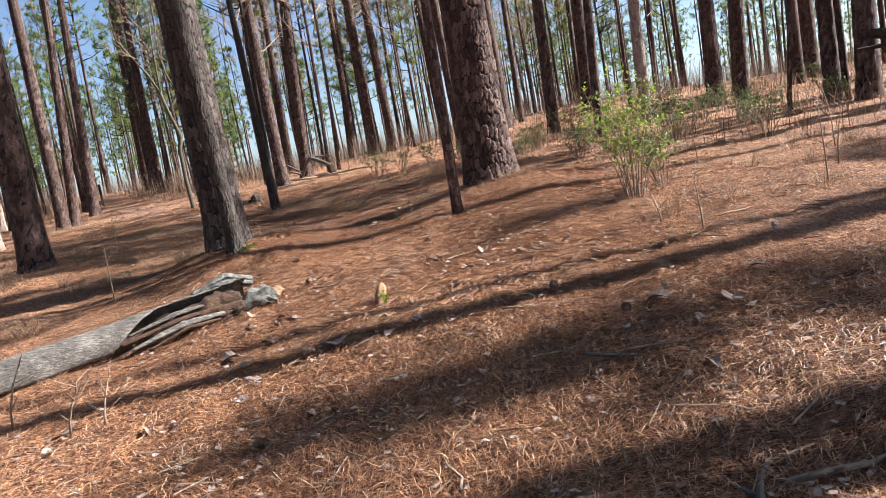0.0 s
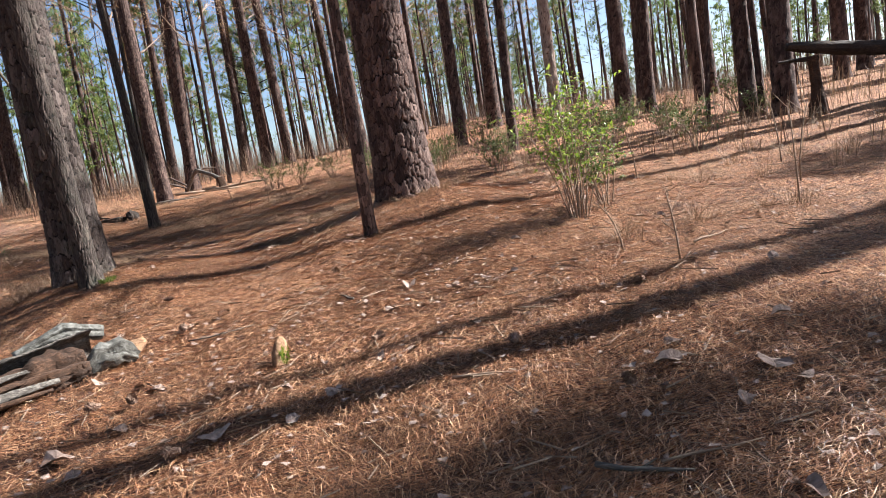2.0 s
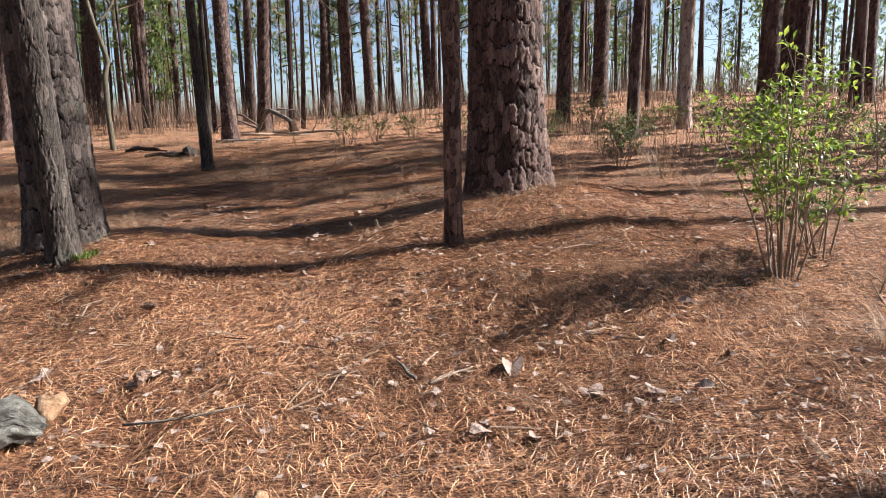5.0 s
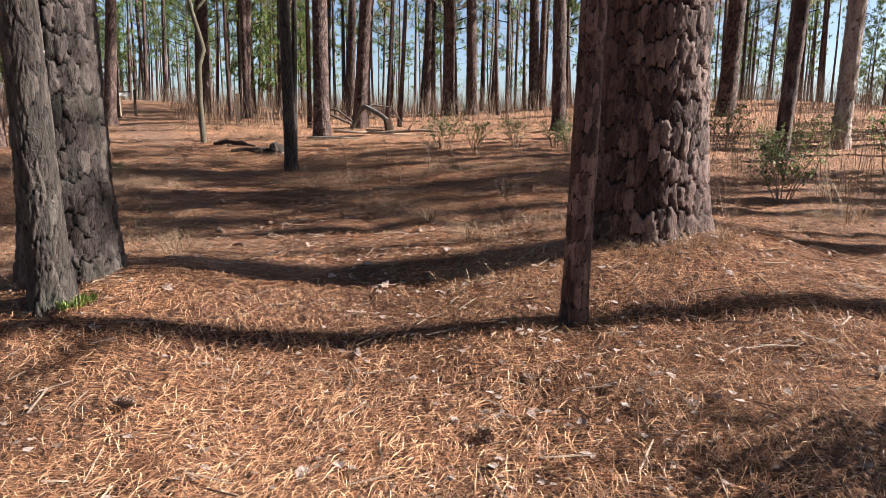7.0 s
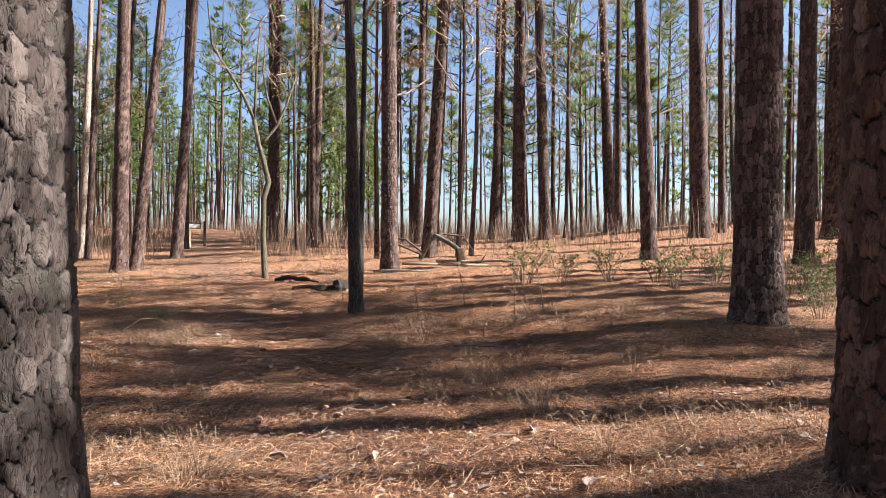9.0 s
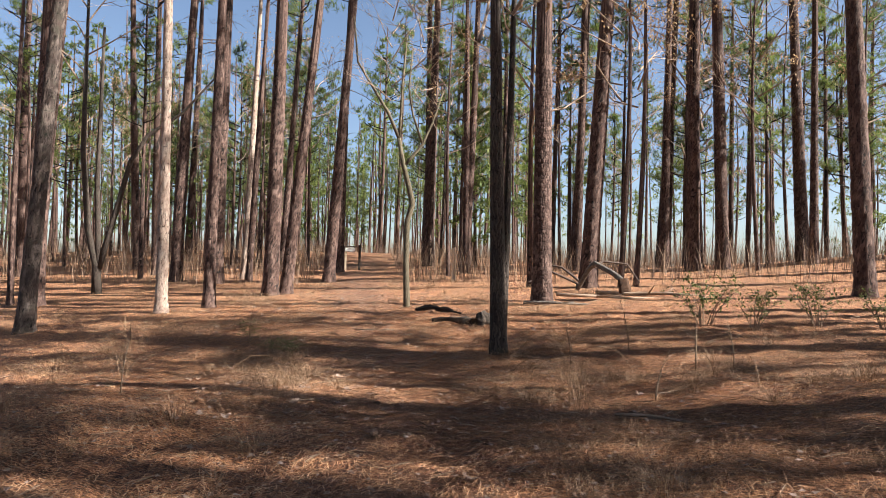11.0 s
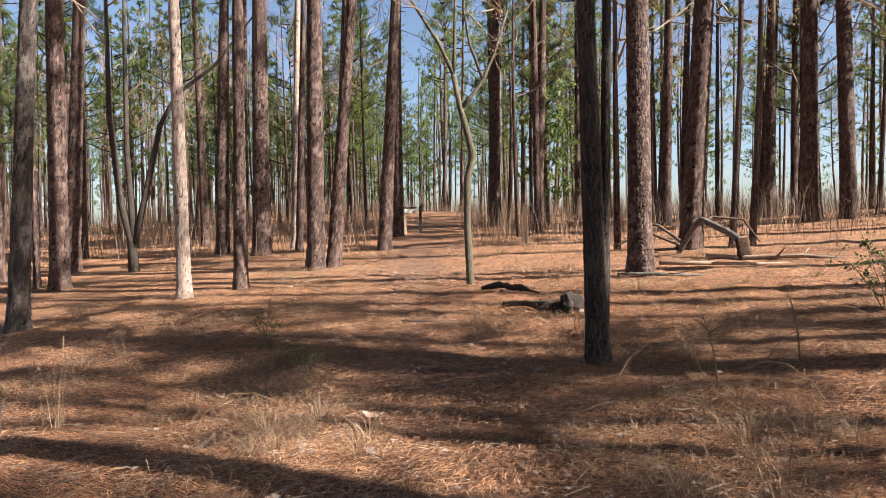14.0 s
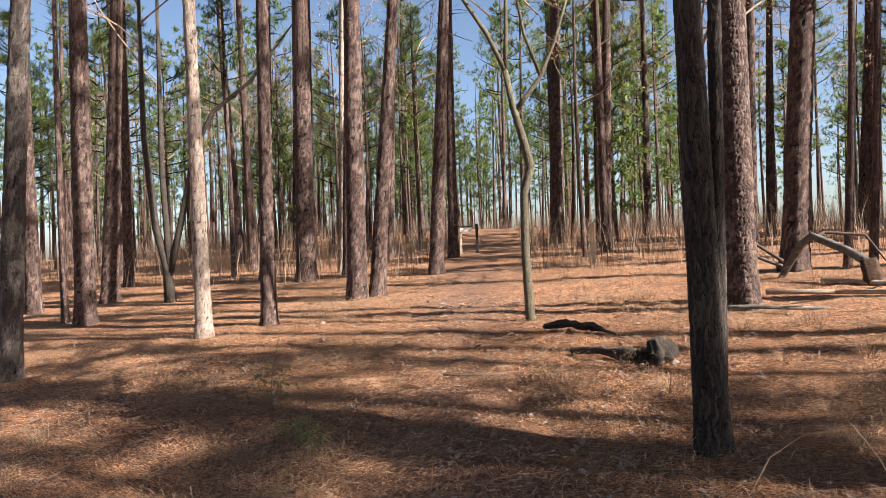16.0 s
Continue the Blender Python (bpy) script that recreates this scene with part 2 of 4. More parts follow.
def relief(x, y):
    """Lumps and hollows of the straw."""
    return 0.026 * lattice(x * 1.6, y * 1.6, 1) + 0.02 * lattice(x * 4.3, y * 4.3, 2) + 0.012 * lattice(x * 9, y * 9, 3)


def ground_z(x, y):
    """Height of the forest floor: a gentle rise with mounds at the big trunks and a worn trail."""
    x, y = np.asarray(x, float), np.asarray(y, float)
    r = np.hypot(x + 3, y - 16) + 1e-9
    k = np.where(r < 40, 1.0, (40 + 8 * (1 - np.exp(-(np.maximum(r, 40) - 40) / 8))) / r)
    xs, ys = -3 + (x + 3) * k, 16 + (y - 16) * k
    u, v = xs / 20, (ys - 12) / 20
    z = 0.2904 + 0.7761 * u + 1.4406 * v + 0.0473 * u * u - 0.247 * u * v - 0.1638 * v * v
    z = z + 0.012 * u**3 + 0.1033 * u * u * v - 0.1415 * u * v * v - 0.0599 * v**3
    z = z + 0.1708 * bell(x, y, 1.3, 10.2, 1.3) + 0.2 * bell(x, y, 1.3, 10.2, 0.6) + 0.2686 * bell(x, y, -2.4, 9.4, 0.8)
    z = z + 0.1428 * bell(x, y, 1.2, 15.0, 1.5) - 0.2321 * bell(x, y, -4.2, 17.3, 2.4) + 0.1816 * bell(x, y, -5.3, 13.7, 1.4)
    return z + 0.9 * bell(x, y, 10, 40, 7) + 0.2 * bell(x, y, -6.7, 12.0, 1.3) + relief(x, y) / (1 + np.maximum(r - 25, 0) * 0.1)


def gz(x, y):
    return float(ground_z(x, y))


def grid_lines(lo, hi, step, reach):
    lines = list(np.arange(lo, hi + 1e-6, step))
    for sign in (-1, 1):
        d, edge = step, lo if sign < 0 else hi
        while abs(edge) < reach:
            d *= 1.16
            edge += sign * d
            lines.append(edge)
    return np.array(sorted(lines))


def trail_distance(x, y):
    """How far a place lies from the middle of the worn trail."""
    way = [(0.2, -2.0), (-0.3, 6.0), (-1.3, 10.5), (-3.2, 14.0), (-6.0, 18.3), (-8.2, 22.0), (-11.0, 27.0), (-14.5, 33.0), (-17.5, 39.0), (-26.0, 55.0)]
    best = np.full(np.shape(x), 1e9)
    for (ax, ay), (bx, by) in zip(way, way[1:]):
        dx, dy = bx - ax, by - ay
        t = np.clip(((x - ax) * dx + (y - ay) * dy) / (dx * dx + dy * dy), 0, 1)
        best = np.minimum(best, np.hypot(x - ax - t * dx, y - ay - t * dy))
    return best


def build_ground():
    xs, ys = grid_lines(-9, 6, 0.07, 480), grid_lines(0, 24, 0.07, 480)
    gx, gy = np.meshgrid(xs, ys)
    z = ground_z(gx, gy)
    flat_x, flat_y = gx.ravel(), gy.ravel()
    v = np.stack([flat_x, flat_y, z.ravel()], 1)
    nx, ny = len(xs), len(ys)
    i = (np.arange(ny - 1)[:, None] * nx + np.arange(nx - 1)[None]).ravel()
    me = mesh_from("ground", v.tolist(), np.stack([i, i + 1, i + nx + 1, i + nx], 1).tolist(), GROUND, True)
    a = me.attributes.new("trail", "FLOAT", "POINT")
    d = trail_distance(flat_x, flat_y)
    a.data.foreach_set("value", np.clip(1.25 - d / 0.9, 0, 1) * np.where(flat_y > 9, 0.9, 0.25))
    return tagged(new("ground", me), "rolling forest floor covered with orange-brown pine straw", "ground", "", "structure")


# ---- trunks ----
def plate_cells(s, z, around, cw, ch, seed):
    """Bark plates: how far a place lies inside its plate (0 in the furrow) and the plate's own random value."""
    cols = max(6, round(around / cw))
    a, b = s / around * cols, z / ch
    ia, ib = np.floor(a).astype(int), np.floor(b).astype(int)
    f1, f2, own = np.full(a.shape, 9.0), np.full(a.shape, 9.0), np.zeros(a.shape)
    for da in (-1, 0, 1):
        for db in (-1, 0, 1):
            ca, cb = ia + da, ib + db
            h = np.sin((ca % cols) * 127.1 + cb * 311.7 + seed * 17.3) * 43758.5453
            h1 = h - np.floor(h)
            h2 = h1 * 917.13 - np.floor(h1 * 917.13)
            d = np.hypot(ca + 0.2 + 0.6 * h1 - a, cb + 0.2 + 0.6 * h2 - b)
            closer = d < f1
            f2 = np.where(closer, f1, np.minimum(f2, d))
            own = np.where(closer, (h1 + h2) % 1.0, own)
            f1 = np.where(closer, d, f1)
    return np.clip((f2 - f1) / 0.26, 0, 1), own


def trunk_mesh(dia, height, lean, material, seed, fine=0.0, flare=0.28, cw=0.06, ch=0.13, depth=0.02, sides=30, bow=0.0, ridged=False, detail=7.0, coarse=False):
    """A tapered trunk with root flare; where fine is given, its lowest metres carry plates of bark in relief."""
    rng = random.Random(seed)
    r0 = dia / 2
    if fine:
        dz = 0.014
        zs = np.concatenate([np.arange(-0.25, fine, dz), np.linspace(fine, height, 24)])
        sides = max(36, int(2 * math.pi * r0 / (0.006 if ridged else 0.012)))
    else:
        zs = np.concatenate([[-0.3, -0.1, 0.0, 0.07, 0.14, 0.21, 0.28, 0.36, 0.44, 0.52, 0.6, 0.68, 0.76, 0.84, 0.92], np.arange(1.0, detail, 0.075) if detail else np.linspace(1.0, 8.9, 20), np.linspace(max(detail, 9) + 0.1, height, 14)])
    if coarse:
        zs = np.array([-0.3, 0.0, 0.2, 0.6, 2.0, 5.0, 9.0, height])
    ang = np.linspace(0, 2 * np.pi, sides, endpoint=False)
    A, Z = np.meshgrid(ang, zs)
    taper = np.clip(1 - Z / (height * 1.12), 0.03, 1) ** 0.8
    lobes = 1 + 0.45 * np.sin(A * 3 + seed) * 0.5 + 0.25 * np.sin(A * 5 + seed * 2)
    R = r0 * taper * (1 + flare * np.exp(-np.maximum(Z, -0.1) / (0.5 * dia + 0.08)) * lobes)
    R = R * (1 + 0.03 * np.sin(A * 2 + Z * 0.7 + seed))
    S = A * r0
    if ridged:
        jig = 0.02 * np.sin(Z * 9 + seed) + 0.008 * np.sin(Z * 31 + A * 4)
        plate, own = plate_cells(S + jig, Z + 0.03 * np.sin(A * 9 + Z * 5), 2 * np.pi * r0, 0.024, 0.22, seed)
    else:
        jig = 0.06 * cw * (np.sin(Z * 23 + A * 5) + 0.7 * np.sin(Z * 61 + A * 13) + 0.4 * np.sin(Z * 131 + A * 29))
        plate, own = plate_cells(S + jig, Z + 0.07 * ch * (np.sin(A * 13 + Z * 9) + 0.7 * np.sin(A * 37 + Z * 21)), 2 * np.pi * r0, cw, ch, seed)
    if fine:
        R = R + depth * (np.minimum(plate * 2.0, 1) - 1) + depth * 0.5 * (own - 0.5) * np.minimum(plate * 2, 1)
        R = R + depth * 0.1 * np.sin(A * 61 + Z * 90) + depth * 0.12 * np.sin(A * 23 - Z * 47)
    else:
        R = R + min(depth, r0 * 0.12) * (plate - 0.6) + min(depth, r0 * 0.12) * 0.8 * (own - 0.5)
    bx = rng.uniform(-1, 1) * bow
    cx = lean[0] * Z + bx * np.sin(Z / height * 3.1)
    cy = lean[1] * Z + bx * 0.6 * np.sin(Z / height * 2.3)
    v = np.stack([cx + R * np.cos(A), cy + R * np.sin(A), Z], -1).reshape(-1, 3)
    rows = len(zs)
    i = (np.arange(rows - 1)[:, None] * sides + np.arange(sides)[None])
    j = (np.arange(rows - 1)[:, None] * sides + (np.arange(sides)[None] + 1) % sides)
    f = np.stack([i, j, j + sides, i + sides], -1).reshape(-1, 4)
    me = mesh_from("trunk", v.tolist(), f.tolist() + [tuple((rows - 1) * sides + k for k in range(sides))], material, True)
    for key, val in (("plate", plate), ("cell", own)):
        at = me.attributes.new(key, "FLOAT", "POINT")
        at.data.foreach_set("value", val.ravel().astype(np.float32))
    return me


def crown_mesh(seed, height, spread, limbs, tufts, blades, width=0.022):
    """A pine crown: upswept limbs that end in tufts of long needles. Returns the wood and the needles."""
    rng = random.Random(seed)
    wood, green = Soup(), Soup()
    for n in range(limbs):
        f = (n + rng.random()) / limbs
        z, a = height * f, rng.uniform(0, 6.283)
        reach = spread * (1 - 0.75 * f**1.5) * rng.uniform(0.55, 1.1)
        way = Vector((math.cos(a), math.sin(a), 0))
        pts = [Vector((0, 0, z)) + way * reach * q + Vector((rng.uniform(-0.1, 0.1), rng.uniform(-0.1, 0.1), reach * (0.12 * q + 0.3 * q * q))) for q in (0, 0.35, 0.7, 1)]
        wood.tube(pts, [0.045, 0.034, 0.022, 0.008], 4, False)
        for _ in range(tufts):
            q = rng.uniform(0.3, 1.05)
            c = pts[0].lerp(pts[3], q) + Vector((rng.gauss(0, 0.24), rng.gauss(0, 0.24), rng.gauss(0.05, 0.14))) * (0.5 + 0.5 * reach / spread)
            for _ in range(blades):
                w = Vector((rng.gauss(0, 1), rng.gauss(0, 1), rng.gauss(0.25, 0.8)))
                green.needle(c + w * 0.03, w, rng.uniform(0.22, 0.38), width)
    return wood.mesh("limbs", BARK), green.mesh("needles", NEEDLES)


CROWNS = [crown_mesh(11 + k, h, s, n, t, b) for k, (h, s, n, t, b) in enumerate(((8, 2.6, 24, 10, 17), (7, 2.2, 22, 10, 17), (9, 3.0, 26, 10, 16), (6, 2.0, 20, 10, 17), (10, 2.4, 28, 9, 16)))]


def stub_mesh(seed):
    """Dead lower limbs of a pine, bare and thin."""
    rng = random.Random(seed)
    s = Soup()
    for _ in range(7):
        z, a, reach = rng.uniform(0, 6), rng.uniform(0, 6.283), rng.uniform(0.4, 1.6)
        p = [Vector((math.cos(a) * reach * q, math.sin(a) * reach * q, z + rng.uniform(-0.15, 0.1) * q - 0.15 * q * q)) for q in (0.04, 0.4, 0.75, 1)]
        s.tube(p, [0.016, 0.012, 0.008, 0.003], 4, False)
        for _ in range(3):
            b = p[1].lerp(p[3], rng.random())
            s.tube([b, b + Vector((rng.uniform(-0.3, 0.3), rng.uniform(-0.3, 0.3), rng.uniform(-0.15, 0.2)))], [0.005, 0.002], 3, False)
    return s.mesh("dead_limbs", DEAD_LIMB)


STUBS = [stub_mesh(31 + k) for k in range(4)]
pine_count = [0]


def pine(x, y, dia, lx=0.0, ly=0.0, label="tall pine with reddish-brown plated bark on the straw floor", material=None, height=0.0, fine=0.0, crown=1.0, **shape):
    """One pine of the stand: trunk, dead lower limbs, limbs and needles of the crown."""
    pine_count[0] += 1
    k = pine_count[0]
    rng = random.Random(k)
    height = height or min(24, 9 + dia * 28) * rng.uniform(0.9, 1.08)
    tree = tagged(new("pine_tree"), label, "tree", "pine stand")
    tree.location = (x, y, gz(x, y) - 0.02)
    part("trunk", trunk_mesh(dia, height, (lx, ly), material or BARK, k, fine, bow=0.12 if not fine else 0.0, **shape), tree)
    if crown:
        wood, green = CROWNS[k % 5]
        s = rng.uniform(0.75, 1.05) * (0.6 + dia) * (0.85 if 2 < x < 16 and 13 < y < 30 else 1.0) * crown
        low = height - 7.0 * s
        for name, me in (("limb_crown", wood), ("needle_crown", green)):
            ob = tagged(part(name, me, tree), kind="stuff")
            ob.location, ob.scale, ob.rotation_euler = (lx * low, ly * low, low), (s, s, s), (0, 0, rng.uniform(0, 6.28))
        if dia < 0.2 or material:
            return tree
        ob = tagged(part("dead_limb_cluster", STUBS[k % 4], tree, "bare dead lower limbs"), kind="stuff")
        d0 = max(2.6, low - 6.5)
        ob.location, ob.rotation_euler = (lx * d0, ly * d0, d0), (0, 0, rng.uniform(0, 6.28))
    return tree


# ---- the place ----
build_ground()

pine(-13.02, 17.75, 0.32, 0.032, 0.064, "grey-barked pine with a swollen base beside the trail", BARK_GREY)
pine(-17.78, 21.49, 0.45, 0.000, 0.000)
pine(-22.78, 22.79, 0.41, 0.000, 0.001)
pine(-18.98, 21.66, 0.17, 0.006, 0.011, "thin young pine trunk among larger pines")
pine(-21.95, 24.53, 0.47, 0.027, 0.045)
pine(-12.47, 20.60, 0.26, -0.011, -0.015, "slim pine with pale sunlit bark beside the trail", BARK_PALE_SUNLIT)
pine(-12.13, 21.75, 0.28, 0.014, 0.015)
pine(-17.69, 28.35, 0.59, 0.015, 0.015)
pine(-17.13, 29.55, 0.25, 0.031, 0.027)
pine(-12.56, 24.73, 0.43, 0.009, 0.008)
pine(-19.39, 34.73, 0.32, 0.041, 0.032)
pine(-13.44, 29.18, 0.40, 0.054, 0.037)
pine(-16.20, 34.47, 0.38, 0.020, 0.013)
pine(-14.74, 40.64, 0.54, 0.028, 0.012)
pine(-10.53, 34.99, 0.34, 0.018, 0.006)
pine(-4.39, 23.37, 0.43, -0.005, -0.001, "pine with bright flaky bark lit from one side", fine=5.5, cw=0.06, ch=0.09, depth=0.018)
pine(-4.19, 27.74, 0.49, 0.055, 0.008)
pine(-6.32, 40.92, 0.33, 0.030, 0.004)
pine(-3.40, 41.15, 0.43, 0.048, 0.001)
pine(-1.77, 35.2, 0.5, -0.01, 0.0)
pine(-3.07, 39.35, 0.40, 0.020, 0.001)
pine(-0.74, 34.87, 0.47, -0.038, 0.002)
pine(-6.87, 38.92, 0.40, 0.029, 0.005)
pine(2.05, 37.79, 0.47, -0.038, 0.004)
pine(-3.25, 42.68, 0.40, 0.032, 0.002)
pine(-6.47, 37.48, 0.38, 0.015, 0.003)
pine(-17.99, 30.35, 0.28, 0.021, 0.018, "slim pine with pale sunlit bark beside the trail", BARK_PALE_SUNLIT)
pine(-19.77, 28.64, 0.45, 0.030, 0.030)
pine(-26.00, 27.66, 0.35, 0.007, 0.010)
pine(1.76, 15.08, 0.52, 0.004, -0.001, "large dark pine with scaly plated bark", fine=5.0, cw=0.055, ch=0.13, depth=0.022, flare=0.25)
pine(1.94, 24.71, 0.38, -0.020, 0.003)
pine(4.56, 31.57, 0.64, -0.008, 0.002)
pine(2.16, 35.34, 0.29, 0.001, -0.000)
pine(-10.44, 34.80, 0.29, -0.011, -0.004)
pine(-15.82, 43.21, 0.47, -0.011, -0.005)
pine(5.54, 32.70, 0.27, -0.001, 0.000)
pine(4.85, 22.7, 0.385, 0.01, 0.0)
pine(7.85, 29.1, 0.58, 0.02, 0.0)
pine(4.71, 16.84, 0.23, 0.05, -0.012, "thin young pine leaning among shrubs")
pine(8.89, 19.47, 0.45, 0.010, -0.005)
pine(11.27, 22.80, 0.45, 0.033, -0.018, crown=0.5)
pine(14.24, 23.58, 0.50, -0.006, 0.004, crown=0.5)
pine(8.66, 13.69, 0.33, 0.004, -0.003)
pine(8.79, 13.45, 0.14, -0.014, 0.011, "thin young pine trunk among larger pines")
pine(6.68, 19.00, 0.32, 0.018, -0.007, "slim pine with pale sunlit bark beside the trail", BARK_PALE_SUNLIT)
pine(7.67, 13.59, 0.09, 0.056, -0.039, "thin young pine trunk among larger pines")
pine(-6.7, 12.0, 0.5, 0.02, 0.0, "dark thick pine trunk beyond the fallen log")
pine(-18.61, 49.42, 0.84, 0.021, 0.008)
pine(10.30, 20.68, 0.38, 0.045, -0.022, crown=1.25)
pine(8.97, 13.06, 0.42, 0.014, -0.009)
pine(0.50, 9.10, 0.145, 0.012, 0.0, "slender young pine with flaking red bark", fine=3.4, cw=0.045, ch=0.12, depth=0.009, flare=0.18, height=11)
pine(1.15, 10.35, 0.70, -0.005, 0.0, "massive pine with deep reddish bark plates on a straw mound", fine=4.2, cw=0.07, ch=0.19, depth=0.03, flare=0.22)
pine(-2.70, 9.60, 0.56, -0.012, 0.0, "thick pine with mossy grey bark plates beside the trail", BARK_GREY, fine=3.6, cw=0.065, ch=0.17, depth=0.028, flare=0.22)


# ---- hardwoods ----
def barked(me):
    """Plain bark values for a mesh with no plates."""
    for key, val in (("plate", 0.8), ("cell", 0.5)):
        at = me.attributes.new(key, "FLOAT", "POINT")
        at.data.foreach_set("value", np.full(len(me.vertices), val, np.float32))
    return me


def twigs(soup, p, way, reach, radius, depth, rng, leaves=None):
    """Bare branching twigs."""
    way = Vector(way).normalized()
    mid = p + way * reach * 0.5 + Vector((rng.uniform(-1, 1), rng.uniform(-1, 1), rng.uniform(-1, 1))) * reach * 0.09
    end = p + way * reach + Vector((rng.uniform(-1, 1), rng.uniform(-1, 1), rng.uniform(-0.6, 1))) * reach * 0.14
    soup.tube([p, mid, end], [radius, radius * 0.75, radius * 0.5], 5 if radius > 0.015 else 3, False)
    if depth:
        for _ in range(rng.choice((2, 3, 3))):
            b = mid.lerp(end, rng.random())
            w = way + Vector((rng.gauss(0, 0.6), rng.gauss(0, 0.6), rng.gauss(0.1, 0.4)))
            twigs(soup, b, w, reach * rng.uniform(0.5, 0.75), radius * 0.5, depth - 1, rng, leaves)
    elif leaves is not None:
        for _ in range(4):
            leaves.leaf(end + Vector((rng.gauss(0, 0.1), rng.gauss(0, 0.1), rng.gauss(0, 0.1))), (rng.gauss(0, 1), rng.gauss(0, 1), rng.gauss(-0.6, 0.5)), 0.08, 0.025, 0.3, rng)


def leaf_canopy(seed, leafy):
    rng = random.Random(seed)
    wood, leaves = Soup(), Soup()
    for n in range(9):
        a = rng.uniform(0, 6.283)
        twigs(wood, Vector((0, 0, 0.4 * n)), (math.cos(a), math.sin(a), rng.uniform(0.4, 1.1)), rng.uniform(1.0, 1.7), 0.022, 3, rng, leaves if leafy else None)
    return wood.mesh("branches", TWIG), leaves.mesh("brown_leaves", BROWN_LEAF) if leafy else None


CANOPIES = [leaf_canopy(51, True), leaf_canopy(52, True), leaf_canopy(53, False)]


def canopy(tree, k, x, y, z, scale, turn):
    wood, leaves = CANOPIES[k]
    for name, me in (("twig_crown", wood), ("brown_foliage", leaves)):
        if me:
            ob = tagged(part(name, me, tree), kind="stuff")
            ob.location, ob.scale, ob.rotation_euler = (x, y, z), (scale,) * 3, (0, 0, turn)


def view_axes(right):
    r = Vector((*right, 0)).normalized()
    return lambda a, b, c=0.0: tuple(r * a + Vector((-r.y, r.x, 0)) * c + Vector((0, 0, b)))


def ridged_oak():
    tree = tagged(new("oak_tree"), "slender hardwood with ridged grey bark beside a thick pine", "tree")
    tree.location = (-2.46, 9.02, gz(-2.46, 9.02))
    part("trunk", trunk_mesh(0.21, 12, (-0.035, 0.0), BARK_HARD, 5, 3.4, flare=0.3, depth=0.012, ridged=True), tree)
    canopy(tree, 2, -0.3, 0, 8, 1.6, 1.0)
    s, rng = Soup(), random.Random(4)
    for _ in range(260):
        a, d = rng.uniform(-0.9, 0.6), rng.uniform(0.14, 0.23)
        s.blade((math.cos(a) * d, math.sin(a) * d, rng.uniform(0.0, 0.03)), (rng.gauss(0, 0.5), rng.gauss(0, 0.5), 1), rng.uniform(0.02, 0.05), 0.005)
    part("moss", s.mesh("moss", MOSS), tree, "bright green moss cushion at the foot")


def twin_oak():
    tree = tagged(new("oak_tree"), "dark twin-stemmed hardwood with ridged bark beside the trail", "tree")
    tree.location = (-3.74, 18.25, gz(-3.74, 18.25))
    part("trunk", trunk_mesh(0.23, 12, (-0.022, -0.01), BARK_HARD, 7, 4.5, flare=0.22, depth=0.012, ridged=True), tree)
    second = part("trunk", trunk_mesh(0.12, 11, (0.016, 0.008), BARK_HARD, 8, 4.5, flare=0.1, depth=0.01, ridged=True), tree)
    second.location = (0.03, 0.1, 0)
    canopy(tree, 0, -0.35, -0.1, 4.6, 1.5, 0.4)
    canopy(tree, 2, 0.1, 0.1, 5.0, 1.4, 2.4)


def mossy_sapling():
    tree = tagged(new("sapling_tree"), "crooked bare sapling with mossy pale bark beside the trail", "tree")
    tree.location = (-7.2, 22.42, gz(-7.2, 22.42))
    at = view_axes((0.836, 0.549))
    s = Soup()
    s.tube([at(0, -0.1), at(0, 0.05), at(-0.04, 0.98), at(-0.03, 1.9), at(0.08, 2.3), at(0.0, 2.65), at(-0.15, 3.2), at(-0.25, 3.75)], [0.1, 0.075, 0.065, 0.062, 0.07, 0.06, 0.052, 0.044], 14)
    part("trunk", barked(s.mesh("trunk", BARK_SAP, True)), tree)
    for pts, rad in (([at(-0.25, 3.75), at(-0.5, 4.3), at(-0.85, 4.85), at(-1.2, 5.4), at(-1.3, 6.4)], [0.042, 0.036, 0.03, 0.025, 0.015]),
                     ([at(-0.25, 3.75), at(-0.22, 4.3), at(-0.2, 5.0), at(-0.1, 6.2)], [0.036, 0.032, 0.026, 0.014]),
                     ([at(-0.12, 3.15), at(0.05, 3.35), at(0.28, 3.65), at(0.5, 4.15), at(0.75, 4.9)], [0.04, 0.036, 0.034, 0.024, 0.012]),
                     ([at(0.28, 3.65), at(0.05, 4.3), at(-0.05, 4.9), at(0.02, 5.8)], [0.03, 0.026, 0.022, 0.012])):
        b = Soup()
        b.tube(pts, rad, 8)
        part("branch", barked(b.mesh("branch", BARK_SAP, True)), tree)
    canopy(tree, 2, -0.4, -0.2, 4.3, 0.75, 0.0)
    canopy(tree, 0, 0.2, 0.2, 4.6, 0.7, 1.2)


